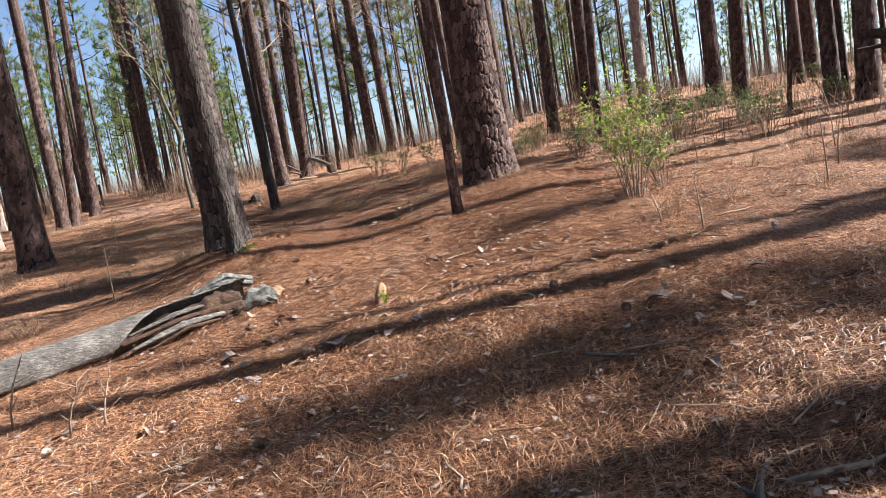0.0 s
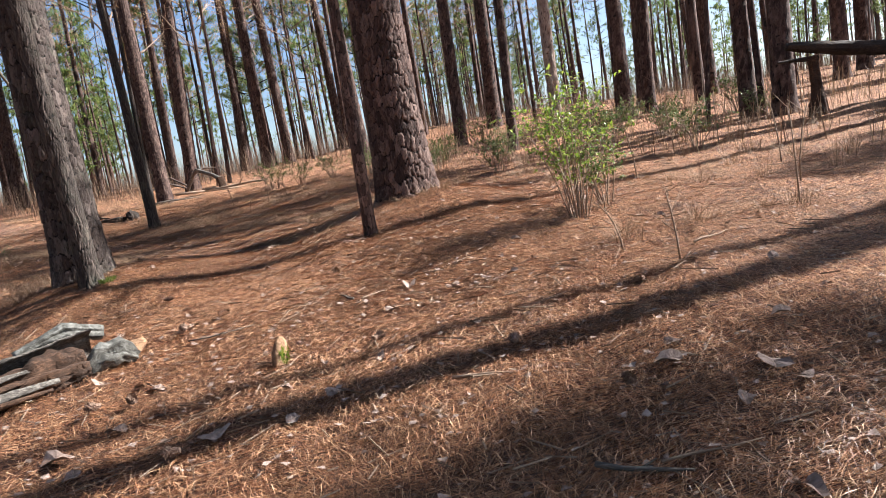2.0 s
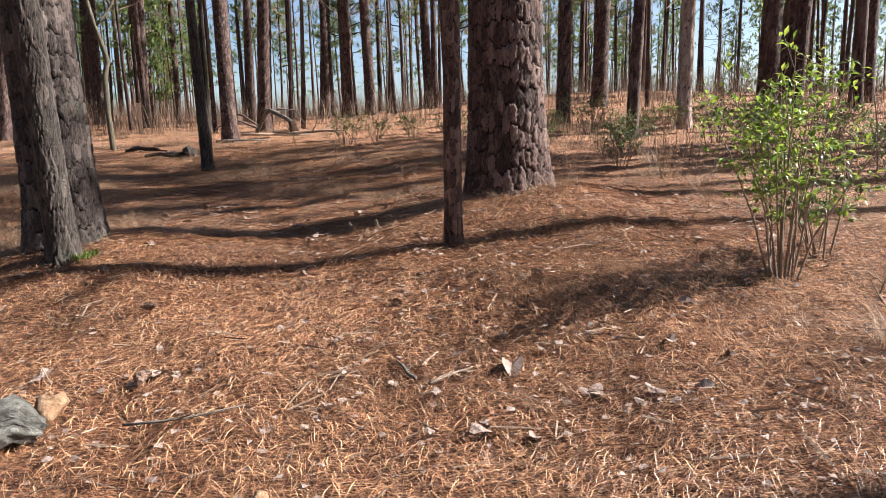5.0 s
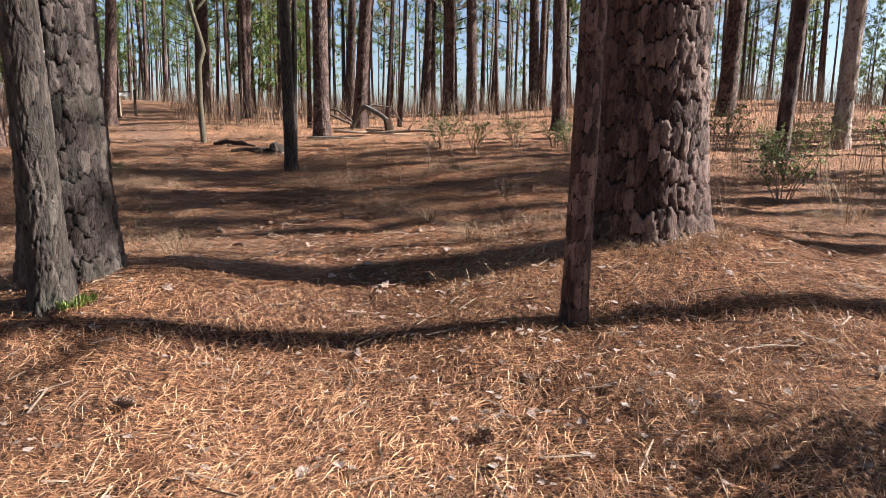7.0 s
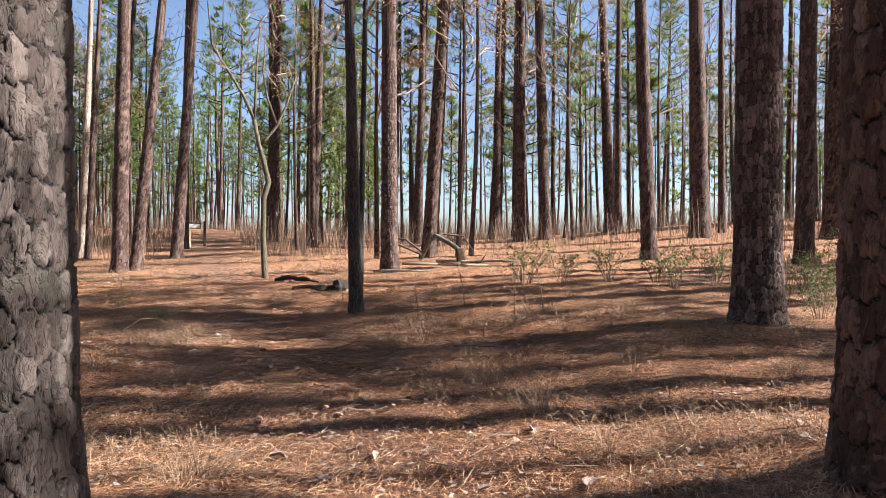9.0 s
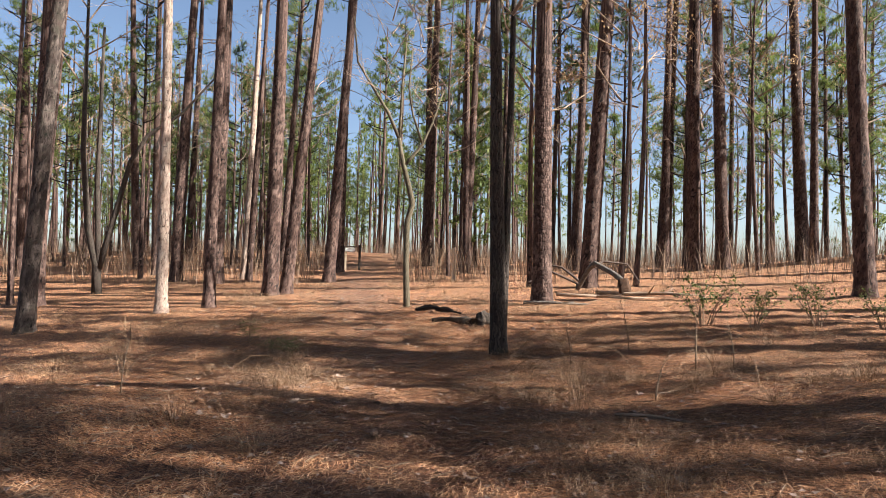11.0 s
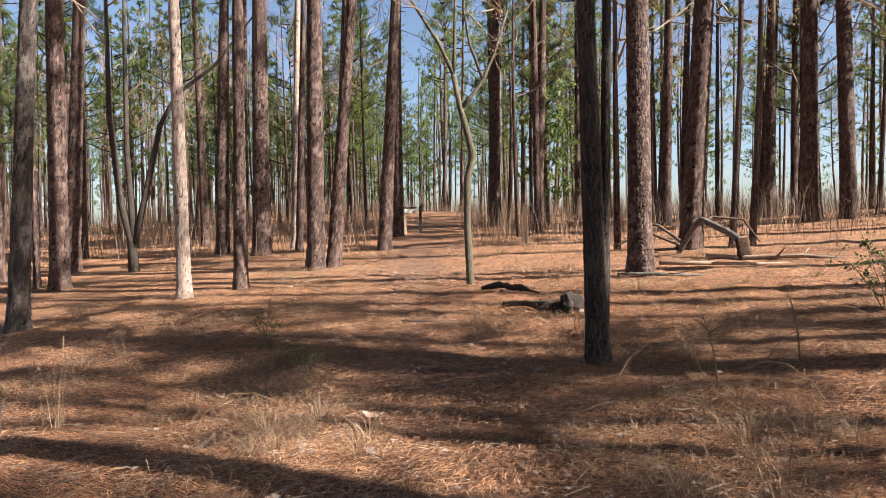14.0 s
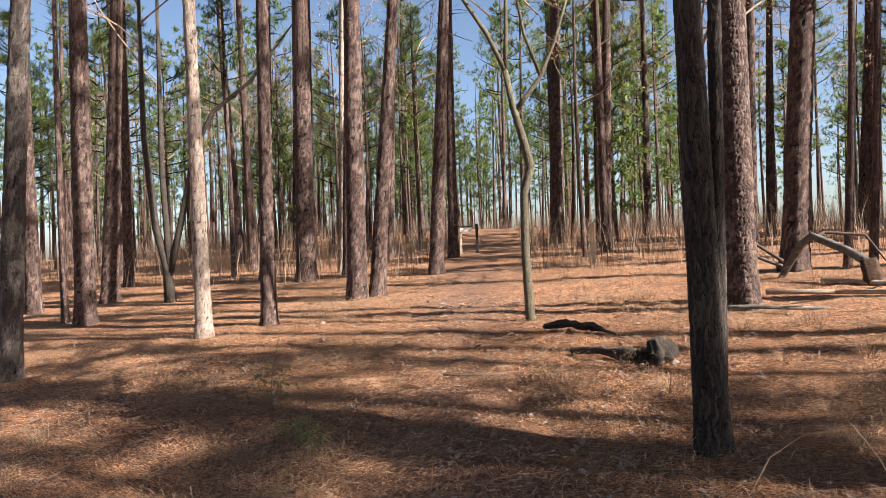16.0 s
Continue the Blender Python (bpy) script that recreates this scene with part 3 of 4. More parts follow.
def forked_dark_tree():
    tree = tagged(new("oak_tree"), "dark bare hardwood forking into three crooked stems", "tree")
    tree.location = (-19.0, 24.5, gz(-19.0, 24.5))
    at = view_axes((0.836, 0.549))
    for pts, rad in (([at(0, -0.1), at(-0.05, 0.9), at(-0.32, 2.0), at(-0.55, 4.5), at(-0.55, 9.5)], [0.17, 0.12, 0.1, 0.08, 0.04]),
                     ([at(0.0, 0.7), at(-0.02, 1.7), at(-0.1, 3.5), at(-0.05, 8.5)], [0.1, 0.085, 0.075, 0.04]),
                     ([at(0.02, 0.8), at(0.38, 2.2), at(0.85, 4.2), at(1.35, 5.1), at(2.4, 5.9), at(3.6, 7.4)], [0.1, 0.085, 0.075, 0.06, 0.045, 0.02])):
        b = Soup()
        b.tube(pts, rad, 10)
        part("stem", barked(b.mesh("stem", BARK_HARD, True)), tree)
    canopy(tree, 2, -0.5, -0.3, 6.5, 1.3, 0.5)


ridged_oak()
twin_oak()
mossy_sapling()
forked_dark_tree()

# The second stem of the forked pine beside the trail.
fork = tagged(new("pine_tree"), "leaning pine stem with a sunlit upper trunk behind another pine", "tree", "pine stand")
fork.location = (-12.35, 25.15, gz(-12.35, 25.15))
part("trunk", trunk_mesh(0.34, 17, (0.075, 0.05), BARK, 401), fork)


# ---- the far stand ----
def light_crown(seed, height, spread, limbs, tufts, blades, width):
    wood, green = crown_mesh(seed, height, spread, limbs, tufts, blades, width)
    return green


def read_mesh(me):
    v = np.empty(len(me.vertices) * 3)
    me.vertices.foreach_get("co", v)
    return v.reshape(-1, 3), [tuple(p.vertices) for p in me.polygons]


def joined(name, pieces, material, label, category):
    """Many placed copies of a few shapes as one mesh, for what nobody would count."""
    verts, faces, base = [], [], 0
    for (v, f), x, y, z, s, turn, tilt in pieces:
        c, d = math.cos(turn), math.sin(turn)
        w = v * s
        w = np.stack([w[:, 0] * c - w[:, 1] * d + w[:, 2] * tilt[0] + x, w[:, 0] * d + w[:, 1] * c + w[:, 2] * tilt[1] + y, w[:, 2] + z], 1)
        verts.append(w)
        faces += [tuple(base + k for k in g) for g in f]
        base += len(v)
    me = mesh_from(name, np.concatenate(verts).tolist(), faces, material, name == "distant_trunks")
    tagged(new(name, me), label, category, "", "stuff")
    return me


def far_stand():
    rng = random.Random(77)
    sizes = ((0.42, 22), (0.34, 20), (0.28, 18), (0.5, 24), (0.2, 13), (0.16, 11))
    trunks = [trunk_mesh(d, h, (0, 0), BARK, 500 + i, sides=10, bow=0.25, detail=0) for i, (d, h) in enumerate(sizes)]
    shapes = [read_mesh(trunk_mesh(d, h, (0, 0), BARK, 520 + i, sides=6, bow=0.25, coarse=True)) for i, (d, h) in enumerate(sizes)]
    tufty = [read_mesh(light_crown(541 + i, h, s, n, t, bl, w)) for i, (h, s, n, t, bl, w) in enumerate(((9, 2.6, 18, 7, 7, 0.065), (8, 2.2, 16, 7, 7, 0.065), (11, 2.3, 24, 7, 7, 0.065)))]
    spots, tries = [], 0
    while len(spots) < 740 and tries < 40000:
        tries += 1
        x, y = rng.uniform(-100, 85), rng.uniform(-30, 120)
        d = float(trail_distance(np.array(x), np.array(y)))
        ahead = y > 36 + 0.12 * abs(x + 5) and not (y > 44 and x > 8 - 0.35 * y and rng.random() < 0.65) or (x < -22 and y > 19) or (x > 12 and y > 14 + 0.4 * (x - 12))
        # Out-of-view pines beside and behind the walk, added to block sky and sun.
        beside = (x > 14 and y < 12) or (x < -10 and y < 8) or y < -9
        if d < 2.6 or not (ahead or beside) or (beside and rng.random() < (0.72 if x > 5 and y > -9 else 0.25)):
            continue
        if any((x - a) ** 2 + (y - b) ** 2 < 4.0 for a, b, _ in spots):
            continue
        spots.append((x, y, beside and not ahead))
    spots.sort(key=lambda p: (p[0] + 3) ** 2 + (p[1] - 12) ** 2)
    far_trunks, far_green = [], []
    for n, (x, y, aside) in enumerate(spots):
        k = rng.choice((0, 1, 1, 2, 2, 2, 4, 4, 5, 5))
        turn, tilt = rng.uniform(0, 6.28), (rng.gauss(0, 0.02), rng.gauss(0, 0.02))
        z = gz(x, y) - 0.05
        top = sizes[k][1]
        if n < 215:
            tree = tagged(new("pine_tree"), "distant straight pine trunk in the stand" if k < 4 else "thin young pine in the distant stand", "tree", "pine stand")
            tree.location, tree.rotation_euler = (x, y, z), (-tilt[1], tilt[0], turn)
            part("trunk", trunks[k], tree)
            s = rng.uniform(0.85, 1.25) * (1.0 if k < 4 else 0.72) * (1.15 if 13.5 < x < 18 and 20.5 < y < 23.4 else 0.75 if 9 < x < 34 and 11 < y < 31 else 1.0)
            low = top - (8.0 if k < 4 else rng.uniform(8, 11)) * s
            wood, green = CROWNS[rng.randrange(5)]
            for name, me in (("limb_crown", wood), ("needle_crown", green)):
                ob = tagged(part(name, me, tree), kind="stuff")
                ob.location, ob.scale, ob.rotation_euler = (0, 0, low), (s, s, s), (0, 0, rng.uniform(0, 6.28))
            ob = tagged(part("dead_limb_cluster", STUBS[n % 4], tree, "bare dead lower limbs"), kind="stuff")
            ob.location, ob.rotation_euler = (0, 0, max(2.2, low - rng.uniform(4, 7))), (0, 0, rng.uniform(0, 6.28))
        else:
            s = rng.uniform(0.9, 1.3) * (1.0 if k < 4 else 0.85)
            far_trunks.append((shapes[k], x, y, z, 1.0, turn, tilt))
            low = top - (9 if k < 4 else rng.uniform(8, 10)) * s
            far_green.append((tufty[rng.randrange(3)], x + tilt[0] * low, y + tilt[1] * low, z + low, s, rng.uniform(0, 6.28), (0, 0)))
    # Young pines whose green reaches low between the trunks.
    for _ in range(420):
        x, y = rng.uniform(-90, 60), rng.uniform(37, 100)
        if x > -0.35 * y + 8 and rng.random() < 0.85:
            continue
        if float(trail_distance(np.array(x), np.array(y))) < 3:
            continue
        far_green.append((tufty[2], x, y, gz(x, y) + rng.uniform(0.3, 5.0), rng.uniform(0.55, 0.95), rng.uniform(0, 6.28), (0, 0)))
        far_trunks.append((shapes[5], x, y, gz(x, y) - 0.05, 1.05, rng.uniform(0, 6.28), (0, 0)))
    for _ in range(60):
        x, y = rng.uniform(-45, 22), rng.uniform(33, 56)
        if x > -12 and rng.random() < 0.65:
            continue
        if float(trail_distance(np.array(x), np.array(y))) < 3:
            continue
        tree = tagged(new("pine_tree"), "young pine with green needles low on its thin trunk", "tree", "pine stand")
        tree.location, tree.rotation_euler = (x, y, gz(x, y) - 0.05), (0, 0, rng.uniform(0, 6.28))
        part("trunk", trunks[5], tree)
        s, low = rng.uniform(0.7, 1.0), rng.uniform(2.5, 5.5)
        wood, green = CROWNS[rng.randrange(5)]
        for name, crown in (("limb_crown", wood), ("needle_crown", green)):
            ob = tagged(part(name, crown, tree), kind="stuff")
            ob.location, ob.scale = (0, 0, low), (s, s, s)
    me = joined("distant_trunks", far_trunks, BARK, "distant pine trunks past counting", "trees")
    barked(me)
    joined("distant_needles", far_green, NEEDLES, "green needle crowns of the distant pines", "trees")
    for _ in range(64):
        x, y = rng.uniform(-42, 20), rng.uniform(27, 58)
        if float(trail_distance(np.array(x), np.array(y))) < 2.5:
            continue
        tree = tagged(new("oak_tree"), "thin understorey hardwood with lingering brown leaves", "tree", "understorey")
        tree.location, tree.rotation_euler = (x, y, gz(x, y) - 0.05), (0, 0, rng.uniform(0, 6.28))
        part("trunk", trunks[5], tree)
        canopy(tree, rng.randrange(3), 0, 0, rng.uniform(3, 6), rng.uniform(0.9, 1.6), 0)


far_stand()
# Unseen pines added beside the walk, outside the view, to throw shadows across it.
for sx, sy, sd, full, tall in ((9.5, 5.89, 0.42, 1.0, 0), (14.0, 7.0, 0.23, 0.6, 21), (12.5, 3.7, 0.4, 1.0, 0), (11.5, 10.25, 0.3, 1.0, 0), (16, 12.7, 0.3, 0.45, 0), (8.0, 2.95, 0.3, 1.0, 0), (12.0, 11.7, 0.55, 1.0, 0),
                               (27.0, 6.6, 0.42, 0.75, 0), (25.0, 4.85, 0.45, 0.9, 0), (23.5, 5.9, 0.36, 0.6, 0), (16.0, 15.1, 0.36, 1.05, 0), (18.5, 16.0, 0.4, 1.05, 0), (20.5, 16.6, 0.4, 1.0, 0), (17.0, 18.6, 0.38, 1.05, 0),
                               (17.5, 20.3, 0.4, 1.0, 0), (15.0, 18.4, 0.4, 1.0, 25), (26.5, 9.4, 0.36, 0.85, 15), (24.0, 7.6, 0.36, 0.8, 15), (33.0, 11.0, 0.4, 0.9, 0), (33.5, 13.2, 0.4, 0.9, 0)):
    pine(sx, sy, sd, crown=full, height=tall)


# ---- fallen wood ----
def rough_log(pts, radii, material, name, sides=30, rag=0.12, seed=3):
    """A weathered piece of wood with an uneven round section and ragged ends."""
    s = Soup()
    fine, rad = [], []
    for (a, b), (ra, rb) in zip(zip(pts, pts[1:]), zip(radii, radii[1:])):
        steps = max(3, int((Vector(b) - Vector(a)).length / 0.03))
        for q in range(steps):
            fine.append(Vector(a).lerp(Vector(b), q / steps))
            rad.append(ra + (rb - ra) * q / steps)
    fine.append(Vector(pts[-1]))
    rad.append(radii[-1])
    s.tube(fine, rad, sides)
    out = []
    for i, v in enumerate(s.v):
        c = fine[min(i // sides, len(fine) - 1)]
        d = Vector(v) - c
        k = 1 + rag * 0.4 * noise.noise(Vector(v) * 12 + Vector((seed, 0, 0))) + rag * 1.3 * noise.noise(Vector((v[0] * 2, v[1] * 2, (i % sides) * 1.7 + seed))) + rag * 0.3 * noise.noise(Vector(v) * 42)
        out.append(tuple(c + d * k))
    s.v = out
    return s.mesh(name, material, True)


def log_shell(axis, radius, span, material, name, seed, thick=0.035):
    """A strip of a hollow log's wall. span(u) gives the angles, from the top and away from the trail, between which the wall is left."""
    a, b = Vector(axis[0]), Vector(axis[1])
    along = (b - a).normalized()
    side = Vector((-along.y, along.x, 0)).normalized()
    up = along.cross(side) * -1 if along.cross(side).z < 0 else along.cross(side)
    rows, cols = 90, 26
    v, f = [], []
    for layer in (0, 1):
        for i in range(rows):
            u = i / (rows - 1)
            lo, hi = span(u)
            for j in range(cols):
                w = j / (cols - 1)
                ragged = 0.09 * noise.noise(Vector((u * 14, w * 2, seed)))
                th = lo + (hi - lo) * w + ragged
                r = radius(u) * (1 + 0.1 * noise.noise(Vector((u * 5, th * 2.5, seed + 4))) + 0.07 * noise.noise(Vector((u * 9, th * 13, seed + 9))) + 0.03 * noise.noise(Vector((u * 40, th * 30, seed))))
                r -= layer * thick * (0.4 + 0.6 * math.sin(math.pi * w))
                v.append(tuple(a.lerp(b, u) + side * r * math.sin(th) + up * r * math.cos(th)))
    n = rows * cols
    for i in range(rows - 1):
        for j in range(cols - 1):
            k = i * cols + j
            f += [(k, k + cols, k + cols + 1, k + 1), (n + k, n + k + 1, n + k + cols + 1, n + k + cols)]
        for j, turned in ((0, False), (cols - 1, True)):
            k = i * cols + j
            f.append((k, n + k, n + k + cols, k + cols) if not turned else (k, k + cols, n + k + cols, n + k))
    for i in (0, rows - 1):
        for j in range(cols - 1):
            k = i * cols + j
            f.append((k, k + 1, n + k + 1, n + k))
    return mesh_from(name, v, f, material, True)


def fallen_log():
    log = tagged(new("fallen_log"), "weathered grey fallen log with a rotten hollow end on pine straw", "log")
    log.location = (-2.7, 6.1, gz(-2.7, 6.1))
    off = Vector(log.location)
    at = lambda x, y, h: tuple(Vector((x, y, gz(x, y) + h)) - off)
    axis = (at(-5.1, 4.72, 0.02), at(-1.78, 6.62, 0.1))
    step = lambda u, lo, hi: min(1.0, max(0.0, (u - lo) / (hi - lo)))
    part("sapwood", log_shell(axis, lambda u: 0.15 + 0.05 * u, lambda u: (-1.9 + 2.2 * step(u, 0.66, 0.8) - 0.5 * step(u, 0.92, 1.0), 1.9), OLD_WOOD, "sapwood", 3), log, "bleached grey outer wood")
    part("rotten_heart", rough_log([at(-3.0, 5.82, -0.03), at(-2.6, 6.06, 0.0), at(-2.3, 6.24, 0.03), at(-2.05, 6.39, 0.04), at(-1.84, 6.52, 0.03)], [0.08, 0.13, 0.165, 0.18, 0.13], ROT, "rotten_heart", 44, rag=0.55, seed=8), log, "crumbling red-brown rotten heartwood")
    for n, (lift, reach, radius) in enumerate(((0.2, 0.8, 0.022), (0.15, 1.0, 0.026), (0.1, 0.9, 0.028), (0.06, 0.7, 0.022))):
        fx, fy = -2.35 + 0.05 * n, 6.12 - 0.035 * n
        ends = [at(fx - 0.436 * reach, fy - 0.25 * reach, lift - 0.04), at(fx, fy, lift + 0.02), at(fx + 0.4 * reach * 0.9, fy + 0.23 * reach * 0.9, lift)]
        part("fibre", rough_log(ends, [radius * 0.5, radius, radius * 0.4], ROT if n % 2 else OLD_WOOD, "fibre", 12, rag=0.6, seed=20 + n), log)
    part("knob", rough_log([at(-1.84, 6.46, 0.0), at(-1.74, 6.52, 0.1), at(-1.62, 6.6, 0.11), at(-1.54, 6.66, 0.03)], [0.05, 0.08, 0.08, 0.04], LICHEN, "knob", rag=0.7, seed=6), log, "lichen-covered end of the log")
    part("crest", rough_log([at(-2.3, 6.55, 0.26), at(-2.0, 6.7, 0.29), at(-1.78, 6.82, 0.2)], [0.03, 0.05, 0.04], LICHEN, "crest", rag=0.6, seed=7), log, "grey-green lichened crest of the broken wall")
    chip = tagged(new("wood_chip", rough_log([(0, 0, 0.0), (0.05, 0.03, 0.06), (0.12, 0.05, 0.1)], [0.05, 0.06, 0.03], PALE_WOOD, "wood_chip", 12, rag=0.7, seed=31)), "sunlit orange chunk of split wood behind the log", "wood")
    chip.location = (-1.62, 6.78, gz(-1.62, 6.78))


def bark_slab():
    """A pale slab of bark that leans in the straw, its edge green with moss."""
    slab = tagged(new("bark_slab"), "small pale slab of bark upright in straw with green moss", "bark")
    x, y = -0.47, 5.75
    slab.location, slab.rotation_euler = (x, y, gz(x, y)), (radians(-24), 0, radians(-14))
    part("slab", rough_log([(0, 0, -0.04), (0.0, 0.0, 0.08), (0.015, 0.0, 0.15), (0.02, 0.0, 0.19)], [0.035, 0.042, 0.034, 0.014], PALE_WOOD, "slab", 14, rag=0.5, seed=33), slab)
    s, rng = Soup(), random.Random(14)
    for _ in range(240):
        s.blade((0.035 + rng.gauss(0, 0.012), rng.gauss(-0.01, 0.03), rng.uniform(0.0, 0.1)), (rng.gauss(0.5, 0.5), rng.gauss(0, 0.5), 1), rng.uniform(0.015, 0.045), 0.003)
    part("moss", s.mesh("moss", BUSH_LEAF), slab, "yellow-green moss along one edge")


def broken_log():
    log = tagged(new("broken_log"), "dark broken trunk lying across its splintered stump", "log")
    bx, by = 8.7, 11.9
    log.location = (bx, by, gz(bx, by))
    at = view_axes((0.98, -0.2))
    part("stump", rough_log([at(0, -0.1), at(0.02, 0.5), at(-0.02, 1.02)], [0.16, 0.085, 0.075], ROT, "stump", rag=0.35), log)
    part("fallen_trunk", rough_log([at(-0.45, 1.24), at(0.1, 1.15), at(1.0, 1.0), at(3.2, 0.7), at(5.5, 0.25)], [0.06, 0.1, 0.12, 0.13, 0.12], CHAR, "fallen_trunk", rag=0.3), log)
    part("splinter", rough_log([at(-0.6, 1.0, 0.05), at(0.1, 0.98, 0.05)], [0.02, 0.05], CHAR, "splinter", 8), log)
    part("root", rough_log([at(0.05, 0.6), at(0.14, 0.2), at(0.2, -0.4)], [0.05, 0.04, 0.03], ROT, "root", 8), log)


def arched_limb():
    limb = tagged(new("fallen_limb"), "arched broken pine limb resting on the ground beside a trunk", "branch")
    limb.location = (-4.1, 26.7, gz(-4.1, 26.7))
    at = lambda x, y, h: (x + 4.1, y - 26.7, gz(x, y) + h - gz(-4.1, 26.7))
    part("limb", rough_log([at(-4.35, 26.85, -0.05), at(-3.95, 26.5, 0.55), at(-3.75, 26.3, 0.68), at(-3.2, 25.75, 0.45), at(-2.95, 25.45, 0.32)], [0.055, 0.065, 0.065, 0.065, 0.075], OLD_WOOD, "limb", 14), limb)
    part("broken_end", rough_log([at(-2.95, 25.45, 0.36), at(-2.9, 25.42, 0.15), at(-2.88, 25.4, -0.05)], [0.1, 0.13, 0.11], ROT, "broken_end", 12, 0.5), limb)
    for pts in (([at(-3.8, 26.4, 0.6), at(-3.6, 26.6, 0.75), at(-3.0, 26.7, 0.65), at(-2.7, 26.8, 0.2)]), ([at(-4.3, 26.9, 0.3), at(-4.8, 27.2, 0.6), at(-5.4, 27.4, 0.7)]), ([at(-4.3, 26.9, 0.2), at(-5.0, 26.9, 0.45), at(-5.6, 26.7, 0.2)])):
        part("side_branch", rough_log(pts, [0.035, 0.03, 0.022, 0.015][: len(pts)], DEAD_LIMB, "side_branch", 8), limb)


def dark_stump():
    stump = tagged(new("stump"), "low black rotten stump with a decayed root", "stump")
    x, y = -4.75, 20.4
    stump.location = (x, y, gz(x, y))
    part("stump_top", rough_log([(0, 0, -0.08), (0.03, 0.02, 0.1), (-0.03, 0.0, 0.22)], [0.19, 0.14, 0.06], CHAR, "stump_top", rag=1.0), stump)
    part("root", rough_log([(-0.2, 0.0, 0.02), (-0.6, -0.05, 0.08), (-1.0, 0.1, 0.02)], [0.07, 0.05, 0.03], CHAR, "root", 12, 0.8), stump)
    rot = tagged(new("rotten_branch", rough_log([(0, 0, 0.05), (0.3, -0.05, 0.1), (0.7, 0.0, 0.07), (1.1, -0.25, 0.03)], [0.03, 0.045, 0.04, 0.012], CHAR, "rotten_branch", 12, 1.1)), "black rotten branch on the ground", "branch")
    rot.location = (-6.6, 21.6, gz(-6.6, 21.6))


def ground_stick(x, y, turn, length, radius, material=None, lift=0.02, seed=1, label="dry fallen stick on pine straw"):
    rng = random.Random(seed)
    pts = [(length * (q - 0.5), rng.uniform(-0.05, 0.05) * length, lift + rng.uniform(0, 0.03) * length) for q in (0, 0.3, 0.65, 1)]
    s = Soup()
    s.tube(pts, [radius, radius * 0.9, radius * 0.75, radius * 0.4], 7)
    for _ in range(2):
        b = Vector(pts[1]).lerp(Vector(pts[2]), rng.random())
        s.tube([b, b + Vector((rng.uniform(0, 0.25), rng.uniform(-0.2, 0.2), rng.uniform(0.0, 0.08))) * length], [radius * 0.5, radius * 0.2], 5)
    st = tagged(new("stick", s.mesh("stick", material or TWIG, True)), label, "stick", "fallen sticks")
    st.location, st.rotation_euler = (x, y, gz(x, y)), (0, 0, radians(turn))
    return st


fallen_log()
bark_slab()
broken_log()
arched_limb()
dark_stump()
for n, (sx, sy, sa, sl, sr) in enumerate(((0.9, 3.55, -35, 0.35, 0.012), (1.15, 3.5, -5, 0.4, 0.006), (-0.05, 2.75, 100, 0.4, 0.008), (1.0, 2.2, 60, 0.45, 0.02), (1.35, 2.25, 5, 0.5, 0.016), (0.35, 2.3, 15, 0.4, 0.02),
                                          (-0.9, 6.6, 20, 0.5, 0.006), (0.6, 4.7, -20, 0.3, 0.01), (-3.1, 24.2, 30, 2.4, 0.04), (-3.9, 23.1, 15, 1.6, 0.035), (-2.3, 25.2, -10, 2.6, 0.05), (0.3, 6.9, 40, 0.35, 0.012),
                                          (0.05, 7.0, 110, 0.3, 0.01), (-1.1, 14.6, 5, 0.9, 0.015), (2.9, 6.2, 25, 0.5, 0.01), (-6.4, 19.4, 20, 0.7, 0.012))):
    ground_stick(sx, sy, sa, sl, sr, OLD_WOOD if n % 3 == 0 else TWIG, 0.025, n)


def dead_seedling(x, y, height, seed, bend=0.15):
    """A bare dead stem with a few twigs that stands in the straw."""
    rng = random.Random(seed)
    plant = tagged(new("dead_seedling"), "bare dead stem standing in the straw", "plant", "dead stems")
    plant.location = (x, y, gz(x, y))
    s = Soup()
    a = rng.uniform(0, 6.28)
    pts = [Vector((math.cos(a) * bend * q * q, math.sin(a) * bend * q * q, height * q - 0.03)) for q in (0, 0.33, 0.66, 1)]
    s.tube(pts, [0.009, 0.008, 0.006, 0.003], 5)
    part("stem", s.mesh("stem", TWIG, True), plant)
    for _ in range(6):
        s = Soup()
        b = pts[1].lerp(pts[3], rng.random())
        e = b + Vector((rng.uniform(-0.2, 0.2), rng.uniform(-0.2, 0.2), rng.uniform(0.02, 0.2)))
        s.tube([b, e], [0.004, 0.0015], 4)
        part("twig", s.mesh("twig", TWIG, True), plant)


for n, (sx, sy, sh) in enumerate(((-3.9, 8.45, 0.95), (-3.0, 4.6, 0.5), (-2.4, 4.2, 0.35), (-2.2, 4.25, 0.3), (2.45, 5.9, 0.6), (4.1, 6.7, 0.9), (4.6, 7.3, 0.8), (2.3, 6.5, 0.4), (-7.9, 17.9, 0.8), (-2.5, 17.4, 0.7), (-1.9, 18.3, 0.8), (3.9, 9.3, 0.9),
                                  (5.4, 8.6, 1.0), (-1.0, 16.9, 0.7), (-1.3, 15.4, 0.5), (-6.0, 13.6, 0.6), (-0.6, 17.2, 0.6), (5.3, 10.8, 1.1), (6.3, 11.2, 0.9), (7.0, 12.6, 1.2))):
    dead_seedling(sx, sy, sh, n)


